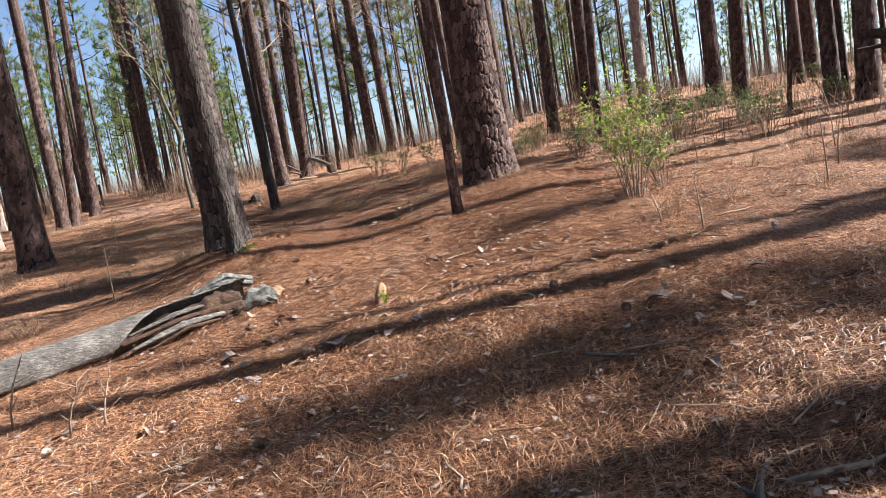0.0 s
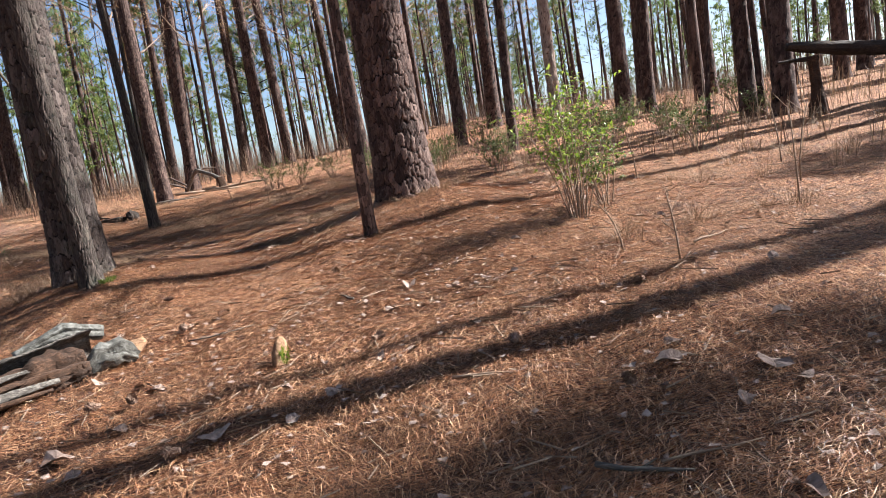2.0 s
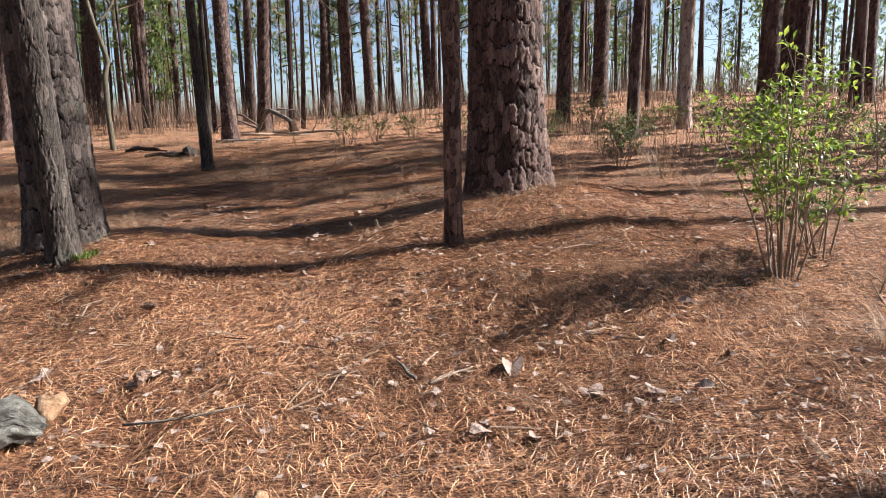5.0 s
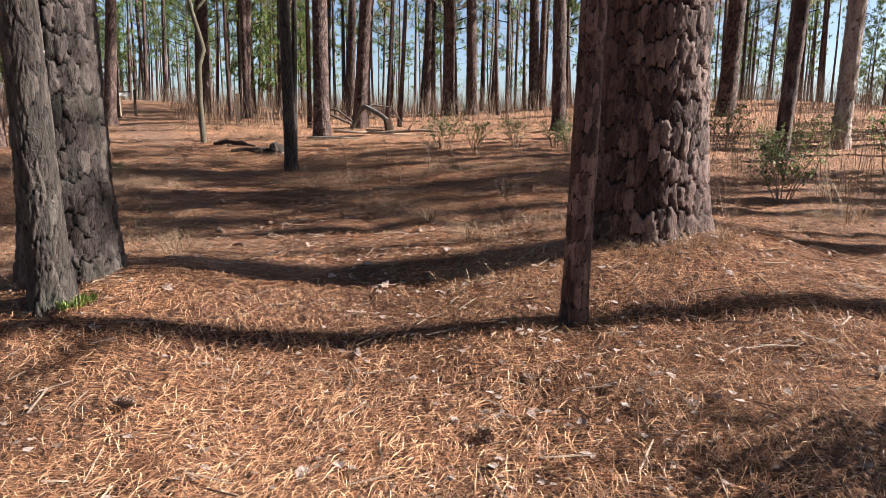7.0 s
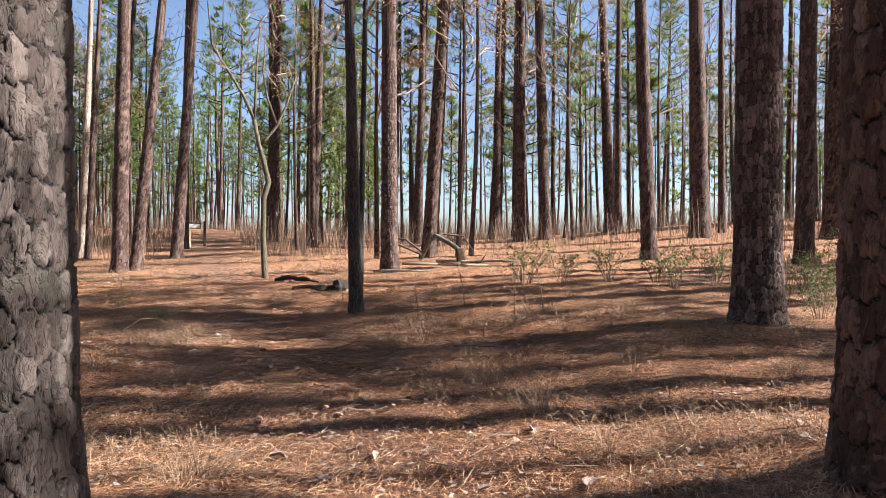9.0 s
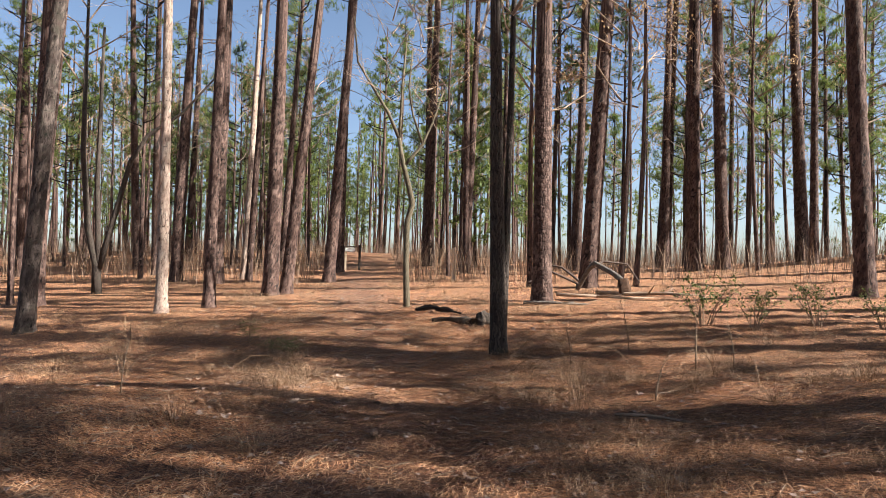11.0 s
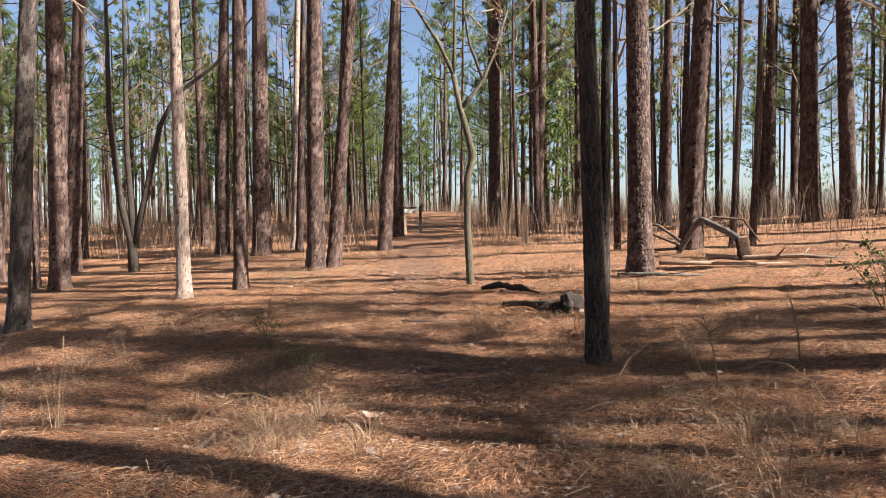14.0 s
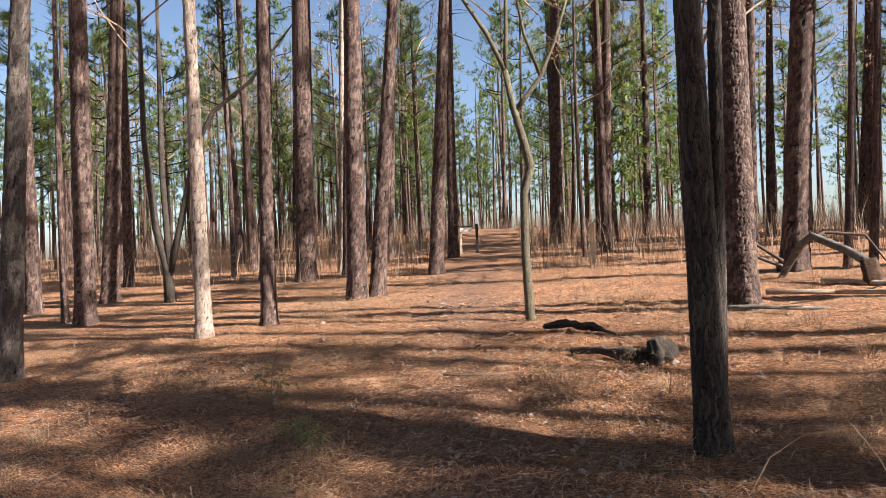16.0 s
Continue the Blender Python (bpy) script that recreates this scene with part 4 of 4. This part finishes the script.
# ---- trail furniture ----
def plank(name, sx, sy, sz, material, parent, at, label=""):
    bm = bmesh.new()
    bmesh.ops.create_cube(bm, size=1)
    bmesh.ops.scale(bm, vec=(sx, sy, sz), verts=bm.verts)
    bmesh.ops.bevel(bm, geom=bm.edges[:], offset=min(sx, sy, sz) * 0.12, segments=1, affect="EDGES")
    me = bpy.data.meshes.new(name)
    bm.to_mesh(me)
    bm.free()
    me.materials.append(material)
    ob = part(name, me, parent, label)
    ob.location = at
    return ob


def trail_sign():
    x, y = -16.35, 35.6
    sign = tagged(new("trail_sign"), "small white board on wooden posts beside the trail", "sign")
    sign.location, sign.rotation_euler = (x, y, gz(x, y)), (0, 0, radians(30))
    plank("post", 0.09, 0.09, 1.15, POST, sign, (-0.18, 0, 0.5))
    plank("post", 0.11, 0.11, 1.25, CHAR, sign, (0.45, 0.1, 0.55), "dark stained post")
    plank("board", 0.44, 0.035, 0.15, WHITE_PAINT, sign, (0.02, -0.07, 0.95), "white painted board")
    plank("cap", 0.6, 0.12, 0.05, CHAR, sign, (0.02, -0.03, 1.08), "dark cap rail")


def marker_post():
    x, y = -9.15, 30.2
    post = tagged(new("marker_post"), "short pale wooden marker post in dry grass", "post")
    post.location = (x, y, gz(x, y))
    plank("shaft", 0.13, 0.08, 1.2, POST, post, (0, 0, 0.5))


trail_sign()
marker_post()


# ---- shrubs, grass and seedlings ----
def shrub_parts(seed, stems, height, spread, leaves, leaf, material):
    rng = random.Random(seed)
    wood, green = [], Soup()
    for n in range(stems):
        cane = Soup()
        a, lean = rng.uniform(0, 6.283), rng.uniform(0.1, 1.0) * spread
        h = height * rng.uniform(0.6, 1.05)
        foot = Vector((math.cos(a) * 0.06, math.sin(a) * 0.06, -0.04))
        pts = [foot + Vector((math.cos(a) * lean * q**1.4 + rng.uniform(-0.02, 0.02), math.sin(a) * lean * q**1.4 + rng.uniform(-0.02, 0.02), h * q)) for q in (0, 0.35, 0.7, 1)]
        cane.tube(pts, [0.009, 0.007, 0.005, 0.002], 5, False)
        for _ in range(leaves // stems // 6):
            b = pts[1].lerp(pts[3], rng.random() ** 0.8)
            w = Vector((rng.gauss(0, 1), rng.gauss(0, 1), rng.gauss(0.5, 0.5))).normalized()
            e = b + w * rng.uniform(0.1, 0.3) * spread / 0.5
            cane.tube([b, e], [0.0025, 0.001], 3, False)
            for _ in range(6):
                p = b.lerp(e, rng.uniform(0.3, 1.05))
                green.leaf(p, w * 0.6 + Vector((rng.gauss(0, 0.7), rng.gauss(0, 0.7), rng.gauss(0.1, 0.5))), leaf * rng.uniform(0.7, 1.2), leaf * 0.24, 0.15, rng)
        wood.append(cane.mesh("stem", TWIG))
    return wood, green.mesh("leaves", material)


def shrub(x, y, parts, label, scale=1.0, turn=0.0):
    ob = tagged(new("shrub"), label, "shrub", "shrubs")
    ob.location, ob.rotation_euler, ob.scale = (x, y, gz(x, y)), (0, 0, turn), (scale,) * 3
    for me in parts[0]:
        part("stem", me, ob)
    tagged(part("foliage", parts[1], ob), kind="stuff")
    return ob


main_bush = shrub_parts(61, 16, 1.4, 0.6, 1400, 0.058, BUSH_LEAF)
shrub(2.5, 7.85, main_bush, "sunlit yellow-green evergreen bush with many thin stems", 1.0)
shrub(2.95, 8.15, shrub_parts(62, 8, 0.8, 0.4, 600, 0.055, SHRUB_LEAF), "darker green bush growing behind the sunlit one")
LOW = [shrub_parts(63 + k, 9, 0.7, 0.5, 520, 0.06, SHRUB_LEAF) for k in range(3)]
rng_s = random.Random(8)
for n, (sx, sy) in enumerate(((3.2, 13.0), (3.7, 14.3), (2.6, 15.6), (4.9, 12.6), (5.6, 13.6), (6.4, 12.2), (4.3, 16.2), (6.9, 14.0), (5.2, 17.3), (7.6, 15.1), (3.3, 18.2), (2.3, 19.4), (1.4, 20.0), (0.6, 20.3), (6.2, 18.6), (8.0, 17.3), (9.5, 15.2),
                              (3.1, 16.9), (4.5, 18.9), (7.2, 16.5), (-4.6, 5.2), (5.7, 15.4), (6.0, 11.3), (8.3, 13.0))):
    shrub(sx, sy, LOW[n % 3], "low green evergreen shrub among dry stems", rng_s.uniform(0.75, 1.25), rng_s.uniform(0, 6))
for n, (sx, sy, ss) in enumerate(((-1.0, 20.5, 1.1), (-0.3, 20.0, 0.9), (1.6, 19.2, 1.0), (-6.5, 17.0, 0.4), (-6.85, 17.15, 0.35), (-7.95, 17.95, 0.5), (-3.9, 5.35, 0.45))):
    shrub(sx, sy, LOW[n % 3], "small green seedling in dry grass", ss, n)


def grass_parts(seed, blades, height, spread):
    rng = random.Random(seed)
    s = Soup()
    for _ in range(blades):
        a, d = rng.uniform(0, 6.283), abs(rng.gauss(0, 0.14))
        lean = rng.uniform(0.2, 1.3) * spread
        h = height * rng.uniform(0.4, 1.0)
        p0 = Vector((math.cos(a) * d, math.sin(a) * d, -0.02))
        way = Vector((math.cos(a + rng.uniform(-0.6, 0.6)), math.sin(a + rng.uniform(-0.6, 0.6)), 0))
        side = Vector((-way.y, way.x, 0)) * 0.0017
        pts = [p0, p0 + way * lean * 0.25 + Vector((0, 0, h * 0.6)), p0 + way * lean * 0.65 + Vector((0, 0, h)), p0 + way * lean * 1.15 + Vector((0, 0, h * 0.75))]
        n = len(s.v)
        for q, w in zip(pts, (1.0, 0.9, 0.6, 0.1)):
            s.v += [tuple(q + side * w), tuple(q - side * w)]
        s.f += [(n + 2 * k, n + 2 * k + 1, n + 2 * k + 3, n + 2 * k + 2) for k in range(3)]
    return s.mesh("grass", DRY_GRASS)


GRASS = [grass_parts(71 + k, 110, 0.26, 0.42) for k in range(4)] + [grass_parts(76, 40, 0.7, 0.5), grass_parts(77, 30, 0.9, 0.6)]


def grass(x, y, k, scale, turn):
    g = tagged(new("grass_tuft", GRASS[k]), "tuft of dry tan grass in pine straw", "grass", "dry grass tufts")
    g.location, g.rotation_euler, g.scale = (x, y, gz(x, y)), (0, 0, turn), (scale,) * 3


rng_g = random.Random(9)
placed = 0
while placed < 120:
    gx_, gy_ = rng_g.uniform(-14, 5), rng_g.uniform(10.5, 30)
    dist = float(trail_distance(np.array(gx_), np.array(gy_)))
    if dist < 0.9 or rng_g.random() > (1.1 if gx_ > -5 else 0.55) / (1 + 0.06 * gy_):
        continue
    grass(gx_, gy_, rng_g.choice((0, 1, 2, 3, 0, 1, 2, 3, 4, 5)), rng_g.uniform(0.4, 0.9), rng_g.uniform(0, 6.28))
    placed += 1
for _ in range(60):
    grass(rng_g.uniform(2.2, 9), rng_g.uniform(6, 14), rng_g.choice((0, 1, 2, 3, 4)), rng_g.uniform(0.4, 0.9), rng_g.uniform(0, 6.28))
for _ in range(30):
    grass(rng_g.uniform(-7, -3.2), rng_g.uniform(7, 14), rng_g.choice((0, 1, 2, 3)), rng_g.uniform(0.5, 1.0), rng_g.uniform(0, 6.28))
for gx_, gy_, k, s_ in ((1.35, 9.85, 0, 0.5), (1.55, 9.95, 1, 0.55), (1.65, 10.1, 2, 0.5), (1.0, 9.85, 3, 0.45)):
    grass(gx_, gy_, k, s_, gx_ * 9)


for gx_, gy_ in ((-5.13, 15.2), (-4.9, 15.0), (-2.16, 16.24), (-0.81, 16.71), (-2.58, 17.3), (-1.6, 16.4), (-5.5, 15.6), (-1.2, 15.7), (-3.0, 18.9), (-6.6, 15.4), (0.2, 15.9)):
    for _ in range(3):
        grass(gx_ + rng_g.gauss(0, 0.22), gy_ + rng_g.gauss(0, 0.22), rng_g.choice((0, 1, 2, 3)), rng_g.uniform(0.4, 0.8), rng_g.uniform(0, 6.28))


def brush(name, count, area, height, seed, label, material, dense):
    """Thin dry stems past counting, in one mesh."""
    rng = np.random.RandomState(seed)
    x, y = np.empty(0), np.empty(0)
    while len(x) < count:
        a, b = rng.uniform(area[0], area[1], count), rng.uniform(area[2], area[3], count)
        keep = (trail_distance(a, b) > 1.6) & dense(a, b)
        x, y = np.r_[x, a[keep]], np.r_[y, b[keep]]
    x, y = x[:count], y[:count]
    z = ground_z(x, y)
    h = height * rng.uniform(0.25, 1.0, count) ** 1.3
    lean = rng.normal(0, 0.22, (count, 2)) * h[:, None]
    w = rng.uniform(0.003, 0.008, count)
    a = rng.uniform(0, np.pi, count)
    sx, sy = np.cos(a) * w, np.sin(a) * w
    v = np.stack([np.stack([x - sx, y - sy, z - 0.03], 1), np.stack([x + sx, y + sy, z - 0.03], 1),
                  np.stack([x + lean[:, 0] * 0.4 + sx * 0.7, y + lean[:, 1] * 0.4 + sy * 0.7, z + h * 0.6], 1), np.stack([x + lean[:, 0] * 0.4 - sx * 0.7, y + lean[:, 1] * 0.4 - sy * 0.7, z + h * 0.6], 1),
                  np.stack([x + lean[:, 0], y + lean[:, 1], z + h], 1)], 1).reshape(-1, 3)
    i = np.arange(count) * 5
    quads, tris = np.stack([i, i + 1, i + 2, i + 3], 1).tolist(), np.stack([i + 3, i + 2, i + 4], 1).tolist()
    tagged(new(name, mesh_from(name, v.tolist(), quads + tris, material)), label, "undergrowth", "", "stuff")


brush("dry_brush", 40000, (-50, 34, 24, 66), 1.7, 5, "dry brown brush and stems under the distant pines", BRUSH, lambda a, b: b > 29 - 0.35 * np.abs(a + 3) * 0.3)
brush("dry_stems", 3600, (2.5, 16, 8, 26), 0.7, 6, "thin dry stems on the rising slope", DRY_GRASS, lambda a, b: a * 1.0 + b * 0.5 > 10.5)


# ---- litter ----
def litter_leaf(seed):
    rng = random.Random(seed)
    bm = bmesh.new()
    n = 12
    ring = []
    for k in range(n):
        a = 2 * math.pi * k / n
        r = 0.5 * (1 + 0.25 * math.cos(a * 4 + seed) * (k % 2) + rng.uniform(-0.1, 0.1))
        x, y = math.cos(a) * r * 0.095, math.sin(a) * r * 0.055
        ring.append(bm.verts.new((x, y, 0.012 * math.sin(a * 2 + seed) + 0.35 * abs(y) + rng.uniform(0, 0.006))))
    mid = bm.verts.new((0, 0, 0.004))
    for k in range(n):
        bm.faces.new((ring[k], ring[(k + 1) % n], mid))
    me = bpy.data.meshes.new("leaf")
    bm.to_mesh(me)
    bm.free()
    me.materials.append(DEAD_LEAF)
    return me


LITTER = [litter_leaf(k) for k in range(5)]
rng_l = random.Random(12)
for n in range(230):
    if n < 110:
        lx, ly = rng_l.uniform(-2.5, 3.2), rng_l.uniform(1.6, 12)
    else:
        ly = rng_l.uniform(12, 24)
        lx = -1.2 - (ly - 10) * 0.6 + rng_l.gauss(0, 1.9)
    lf = tagged(new("dead_leaf", LITTER[n % 5]), "curled pale brown dead leaf on pine straw", "leaf", "fallen leaves")
    lf.location = (lx, ly, gz(lx, ly) + 0.022)
    lf.rotation_euler, lf.scale = (rng_l.gauss(0, 0.25), rng_l.gauss(0, 0.25), rng_l.uniform(0, 6.28)), (rng_l.uniform(0.6, 1.25),) * 3


for n, (lx, ly, size) in enumerate(((1.45, 4.34, 1.7), (1.81, 4.05, 2.0), (1.82, 3.86, 1.2), (-1.59, 5.09, 2.2), (0.58, 6.92, 2.0), (-1.35, 5.3, 1.3), (-0.35, 4.75, 1.6), (-0.75, 4.8, 1.6), (0.35, 6.3, 1.2), (1.3, 3.2, 1.3), (2.2, 4.5, 1.3))):
    lf = tagged(new("dead_leaf", LITTER[n % 5]), "large pale grey dead leaf lying on straw", "leaf", "fallen leaves")
    lf.location, lf.rotation_euler, lf.scale = (lx, ly, gz(lx, ly) + 0.028), (0.1, -0.08, n * 1.9), (size,) * 3


def cone_mesh():
    s = Soup()
    s.tube([(0, 0, 0), (0, 0, 0.03), (0, 0, 0.07), (0, 0, 0.095)], [0.014, 0.02, 0.014, 0.004], 8)
    for row in range(9):
        z, r = 0.008 + row * 0.0095, 0.034 * math.sin(0.5 + row * 0.28)
        for k in range(9):
            a = 2 * math.pi * (k + row * 0.5) / 9
            w = Vector((math.cos(a), math.sin(a), 0.55))
            s.leaf((math.cos(a) * r * 0.3, math.sin(a) * r * 0.3, z), w, r * 0.95, 0.008, -0.1)
    return s.mesh("pine_cone", CONE)


CONE_MESH = cone_mesh()
for n, (cx_, cy_) in enumerate(((1.62, 2.35), (1.95, 2.6), (-1.25, 7.05), (-1.5, 5.6), (-1.35, 5.62), (0.15, 5.7), (-2.6, 11.9), (-2.2, 12.2), (-1.05, 3.4), (0.9, 5.05), (-0.9, 4.7), (1.2, 4.3), (-1.6, 8.1), (-3.2, 13.4), (2.0, 5.6), (0.0, 8.0))):
    pc = tagged(new("pine_cone", CONE_MESH), "open brown pine cone lying on straw", "pine cone", "pine cones")
    pc.location, pc.rotation_euler = (cx_, cy_, gz(cx_, cy_) + 0.05), (radians(80), radians(10 * n), n * 1.7)


def straw(name, count, centre, seed, length):
    """Loose fallen needles, far past counting, as one mesh."""
    rng = np.random.RandomState(seed)
    t = rng.uniform(0, 1, count)
    knots = np.array(centre)
    k = t * (len(knots) - 1)
    i = np.minimum(k.astype(int), len(knots) - 2)
    q = (k - i)[:, None]
    mid = knots[i] * (1 - q) + knots[i + 1] * q
    x = mid[:, 0] + rng.normal(0, 1, count) * mid[:, 2]
    y = mid[:, 1] + rng.normal(0, 1, count) * 0.8
    z = ground_z(x, y)
    swirl = np.sin(x * 1.3 + y * 0.7) * 0.9 + np.sin(y * 2.1 - x * 1.1) * 0.7
    a = swirl * 0.6 + rng.normal(0, 1.0, count)
    ln = length * rng.uniform(0.45, 1.1, count)
    dx, dy = np.cos(a) * ln, np.sin(a) * ln
    z2 = ground_z(x + dx, y + dy)
    lift, tip = rng.uniform(0.002, 0.03, count), rng.uniform(0.0, 0.035, count)
    w = rng.uniform(0.0007, 0.0017, count)
    ox, oy = -np.sin(a) * w, np.cos(a) * w
    bend = rng.normal(0, 0.05, count) * ln
    mx, my, mz = x + dx / 2 - np.sin(a) * bend, y + dy / 2 + np.cos(a) * bend, (z + z2) / 2 + lift + rng.uniform(0, 0.012, count)
    v = np.stack([np.stack([x, y, z + lift * 0.6], 1), np.stack([mx + ox, my + oy, mz], 1), np.stack([x + dx, y + dy, z2 + tip], 1), np.stack([mx - ox, my - oy, mz + 0.001], 1)], 1).reshape(-1, 3)
    b = np.arange(count) * 4
    f = np.concatenate([np.stack([b, b + 1, b + 3], 1), np.stack([b + 1, b + 2, b + 3], 1)])
    tagged(new(name, mesh_from(name, v.tolist(), f.tolist(), STRAW)), "loose orange-brown fallen pine needles", "pine straw", "", "stuff")


straw("pine_straw", 350000, ((0.5, 1.2, 1.9), (0.5, 3.5, 2.1), (0.3, 6.0, 2.2), (0.1, 8.5, 2.2), (-0.6, 11.0, 2.2)), 21, 0.165)
straw("pine_straw", 200000, ((-1.2, 12.0, 2.4), (-2.8, 14.8, 2.6), (-4.8, 18.0, 2.8), (-7.0, 22.0, 3.2)), 22, 0.2)
straw("pine_straw", 60000, ((1.5, 1.5, 3.0), (1.2, 6.0, 3.4), (0.8, 10.0, 3.8), (-2.5, 15.0, 4.2), (-6.0, 22.0, 4.8)), 23, 0.21)


def fragments(count, seed):
    """Small pale bits of broken leaf scattered over the trail, past counting."""
    rng = np.random.RandomState(seed)
    y = rng.uniform(1.5, 25, count)
    x = np.where(y < 10, 0.6, -1.0 - (y - 10) * 0.58) + rng.normal(0, 2.2, count)
    z = ground_z(x, y) + rng.uniform(0.012, 0.035, count)
    a, s = rng.uniform(0, 6.283, count), rng.uniform(0.008, 0.028, count)
    v = []
    for k in range(4):
        b = a + k * np.pi / 2 + rng.normal(0, 0.3, count)
        v.append(np.stack([x + np.cos(b) * s, y + np.sin(b) * s * 0.8, z + rng.uniform(-0.3, 0.6, count) * s], 1))
    i = np.arange(count) * 4
    f = np.concatenate([np.stack([i, i + 1, i + 2], 1), np.stack([i, i + 2, i + 3], 1)])
    tagged(new("leaf_fragments", mesh_from("leaf_fragments", np.stack(v, 1).reshape(-1, 3).tolist(), f.tolist(), DEAD_LEAF)), "small pale broken leaf pieces on the trail", "leaf litter", "", "stuff")


fragments(9000, 33)


def low_grass(count, seed):
    """Short matted dry grass in patches beside the trail, past counting."""
    rng = np.random.RandomState(seed)
    x, y = np.empty(0), np.empty(0)
    while len(x) < count:
        b = rng.uniform(9.5, 30, count)
        a = -1.5 - (b - 10) * 0.55 + rng.normal(0, 5.0, count)
        patch = np.sin(a * 1.9 + 2 * np.sin(b * 0.8)) + np.sin(b * 1.7 + 1.5 * np.sin(a * 1.1)) + rng.normal(0, 0.5, count)
        keep = (trail_distance(a, b) > 0.8) & (patch > 0.35)
        x, y = np.r_[x, a[keep]], np.r_[y, b[keep]]
    x, y = x[:count], y[:count]
    z = ground_z(x, y)
    h, a = rng.uniform(0.02, 0.13, count), rng.uniform(0, 6.283, count)
    reach = rng.uniform(0.08, 0.3, count)
    w = rng.uniform(0.001, 0.0022, count)
    ox, oy, dx, dy = -np.sin(a) * w, np.cos(a) * w, np.cos(a) * reach, np.sin(a) * reach
    v = np.stack([np.stack([x, y, z], 1), np.stack([x + dx * 0.45 + ox, y + dy * 0.45 + oy, z + h], 1), np.stack([x + dx, y + dy, z + h * 0.7], 1), np.stack([x + dx * 0.45 - ox, y + dy * 0.45 - oy, z + h], 1)], 1).reshape(-1, 3)
    i = np.arange(count) * 4
    f = np.concatenate([np.stack([i, i + 1, i + 3], 1), np.stack([i + 1, i + 2, i + 3], 1)])
    tagged(new("dry_grass", mesh_from("dry_grass", v.tolist(), f.tolist(), DRY_GRASS)), "matted short dry grass beside the trail", "grass", "", "stuff")


def twig_litter(count, seed):
    """Short broken twigs over the floor, past counting."""
    rng = np.random.RandomState(seed)
    y = rng.uniform(1.5, 30, count)
    x = np.where(y < 10, 0.8, -1.0 - (y - 10) * 0.55) + rng.normal(0, 3.6, count)
    ln, a, r = rng.uniform(0.05, 0.3, count) ** 1.2, rng.uniform(0, 6.283, count), rng.uniform(0.0015, 0.005, count)
    ends = []
    for q in (-0.5, 0.5):
        px, py = x + np.cos(a) * ln * q, y + np.sin(a) * ln * q
        pz = ground_z(px, py) + rng.uniform(0.012, 0.05, count)
        for k in range(3):
            b = k * 2.094
            ends.append(np.stack([px - np.sin(a) * np.cos(b) * r, py + np.cos(a) * np.cos(b) * r, pz + np.sin(b) * r], 1))
    v = np.stack(ends, 1).reshape(-1, 3)
    i = np.arange(count) * 6
    f = np.concatenate([np.stack([i + k, i + (k + 1) % 3, i + 3 + (k + 1) % 3, i + 3 + k], 1) for k in range(3)])
    tagged(new("twig_litter", mesh_from("twig_litter", v.tolist(), f.tolist(), TWIG)), "small broken dry twigs on the straw", "twigs", "", "stuff")


low_grass(45000, 41)
twig_litter(6000, 42)


def bent_stalk(x, y, turn, length, rise, seed):
    """One long dry grass stalk that arches over to the ground."""
    rng = random.Random(seed)
    s = Soup()
    pts = [(length * q, rng.uniform(-0.02, 0.02), rise * 4 * q * (1 - q) * (1.2 - 0.4 * q)) for q in (0, 0.15, 0.35, 0.55, 0.75, 1)]
    s.tube(pts, [0.004, 0.0038, 0.0034, 0.003, 0.0025, 0.0015], 5)
    st = tagged(new("grass_stalk", s.mesh("grass_stalk", DRY_GRASS)), "long pale dry grass stalk bent over to the ground", "grass", "bent grass stalks")
    st.location, st.rotation_euler = (x, y, gz(x, y)), (0, 0, radians(turn))


for n, (sx, sy, sa, sl, sr) in enumerate(((-3.1, 16.6, -25, 1.0, 0.3), (-2.9, 16.9, -10, 1.2, 0.25), (-2.6, 17.6, 150, 0.9, 0.4), (-2.2, 18.2, 20, 1.0, 0.35), (-1.7, 17.0, 170, 0.8, 0.3), (-5.9, 14.9, 30, 0.9, 0.3), (-6.3, 15.6, 200, 0.7, 0.25), (-1.2, 16.2, 60, 0.9, 0.3),
                                          (-3.4, 17.6, 40, 1.0, 0.35), (-10.9, 24.0, 45, 0.9, 0.4), (-11.4, 24.2, 130, 0.9, 0.45), (-10.6, 23.8, 10, 0.8, 0.4), (-0.4, 15.6, 100, 0.8, 0.3), (-2.0, 19.4, 0, 1.0, 0.3))):
    bent_stalk(sx, sy, sa, sl, sr, n)
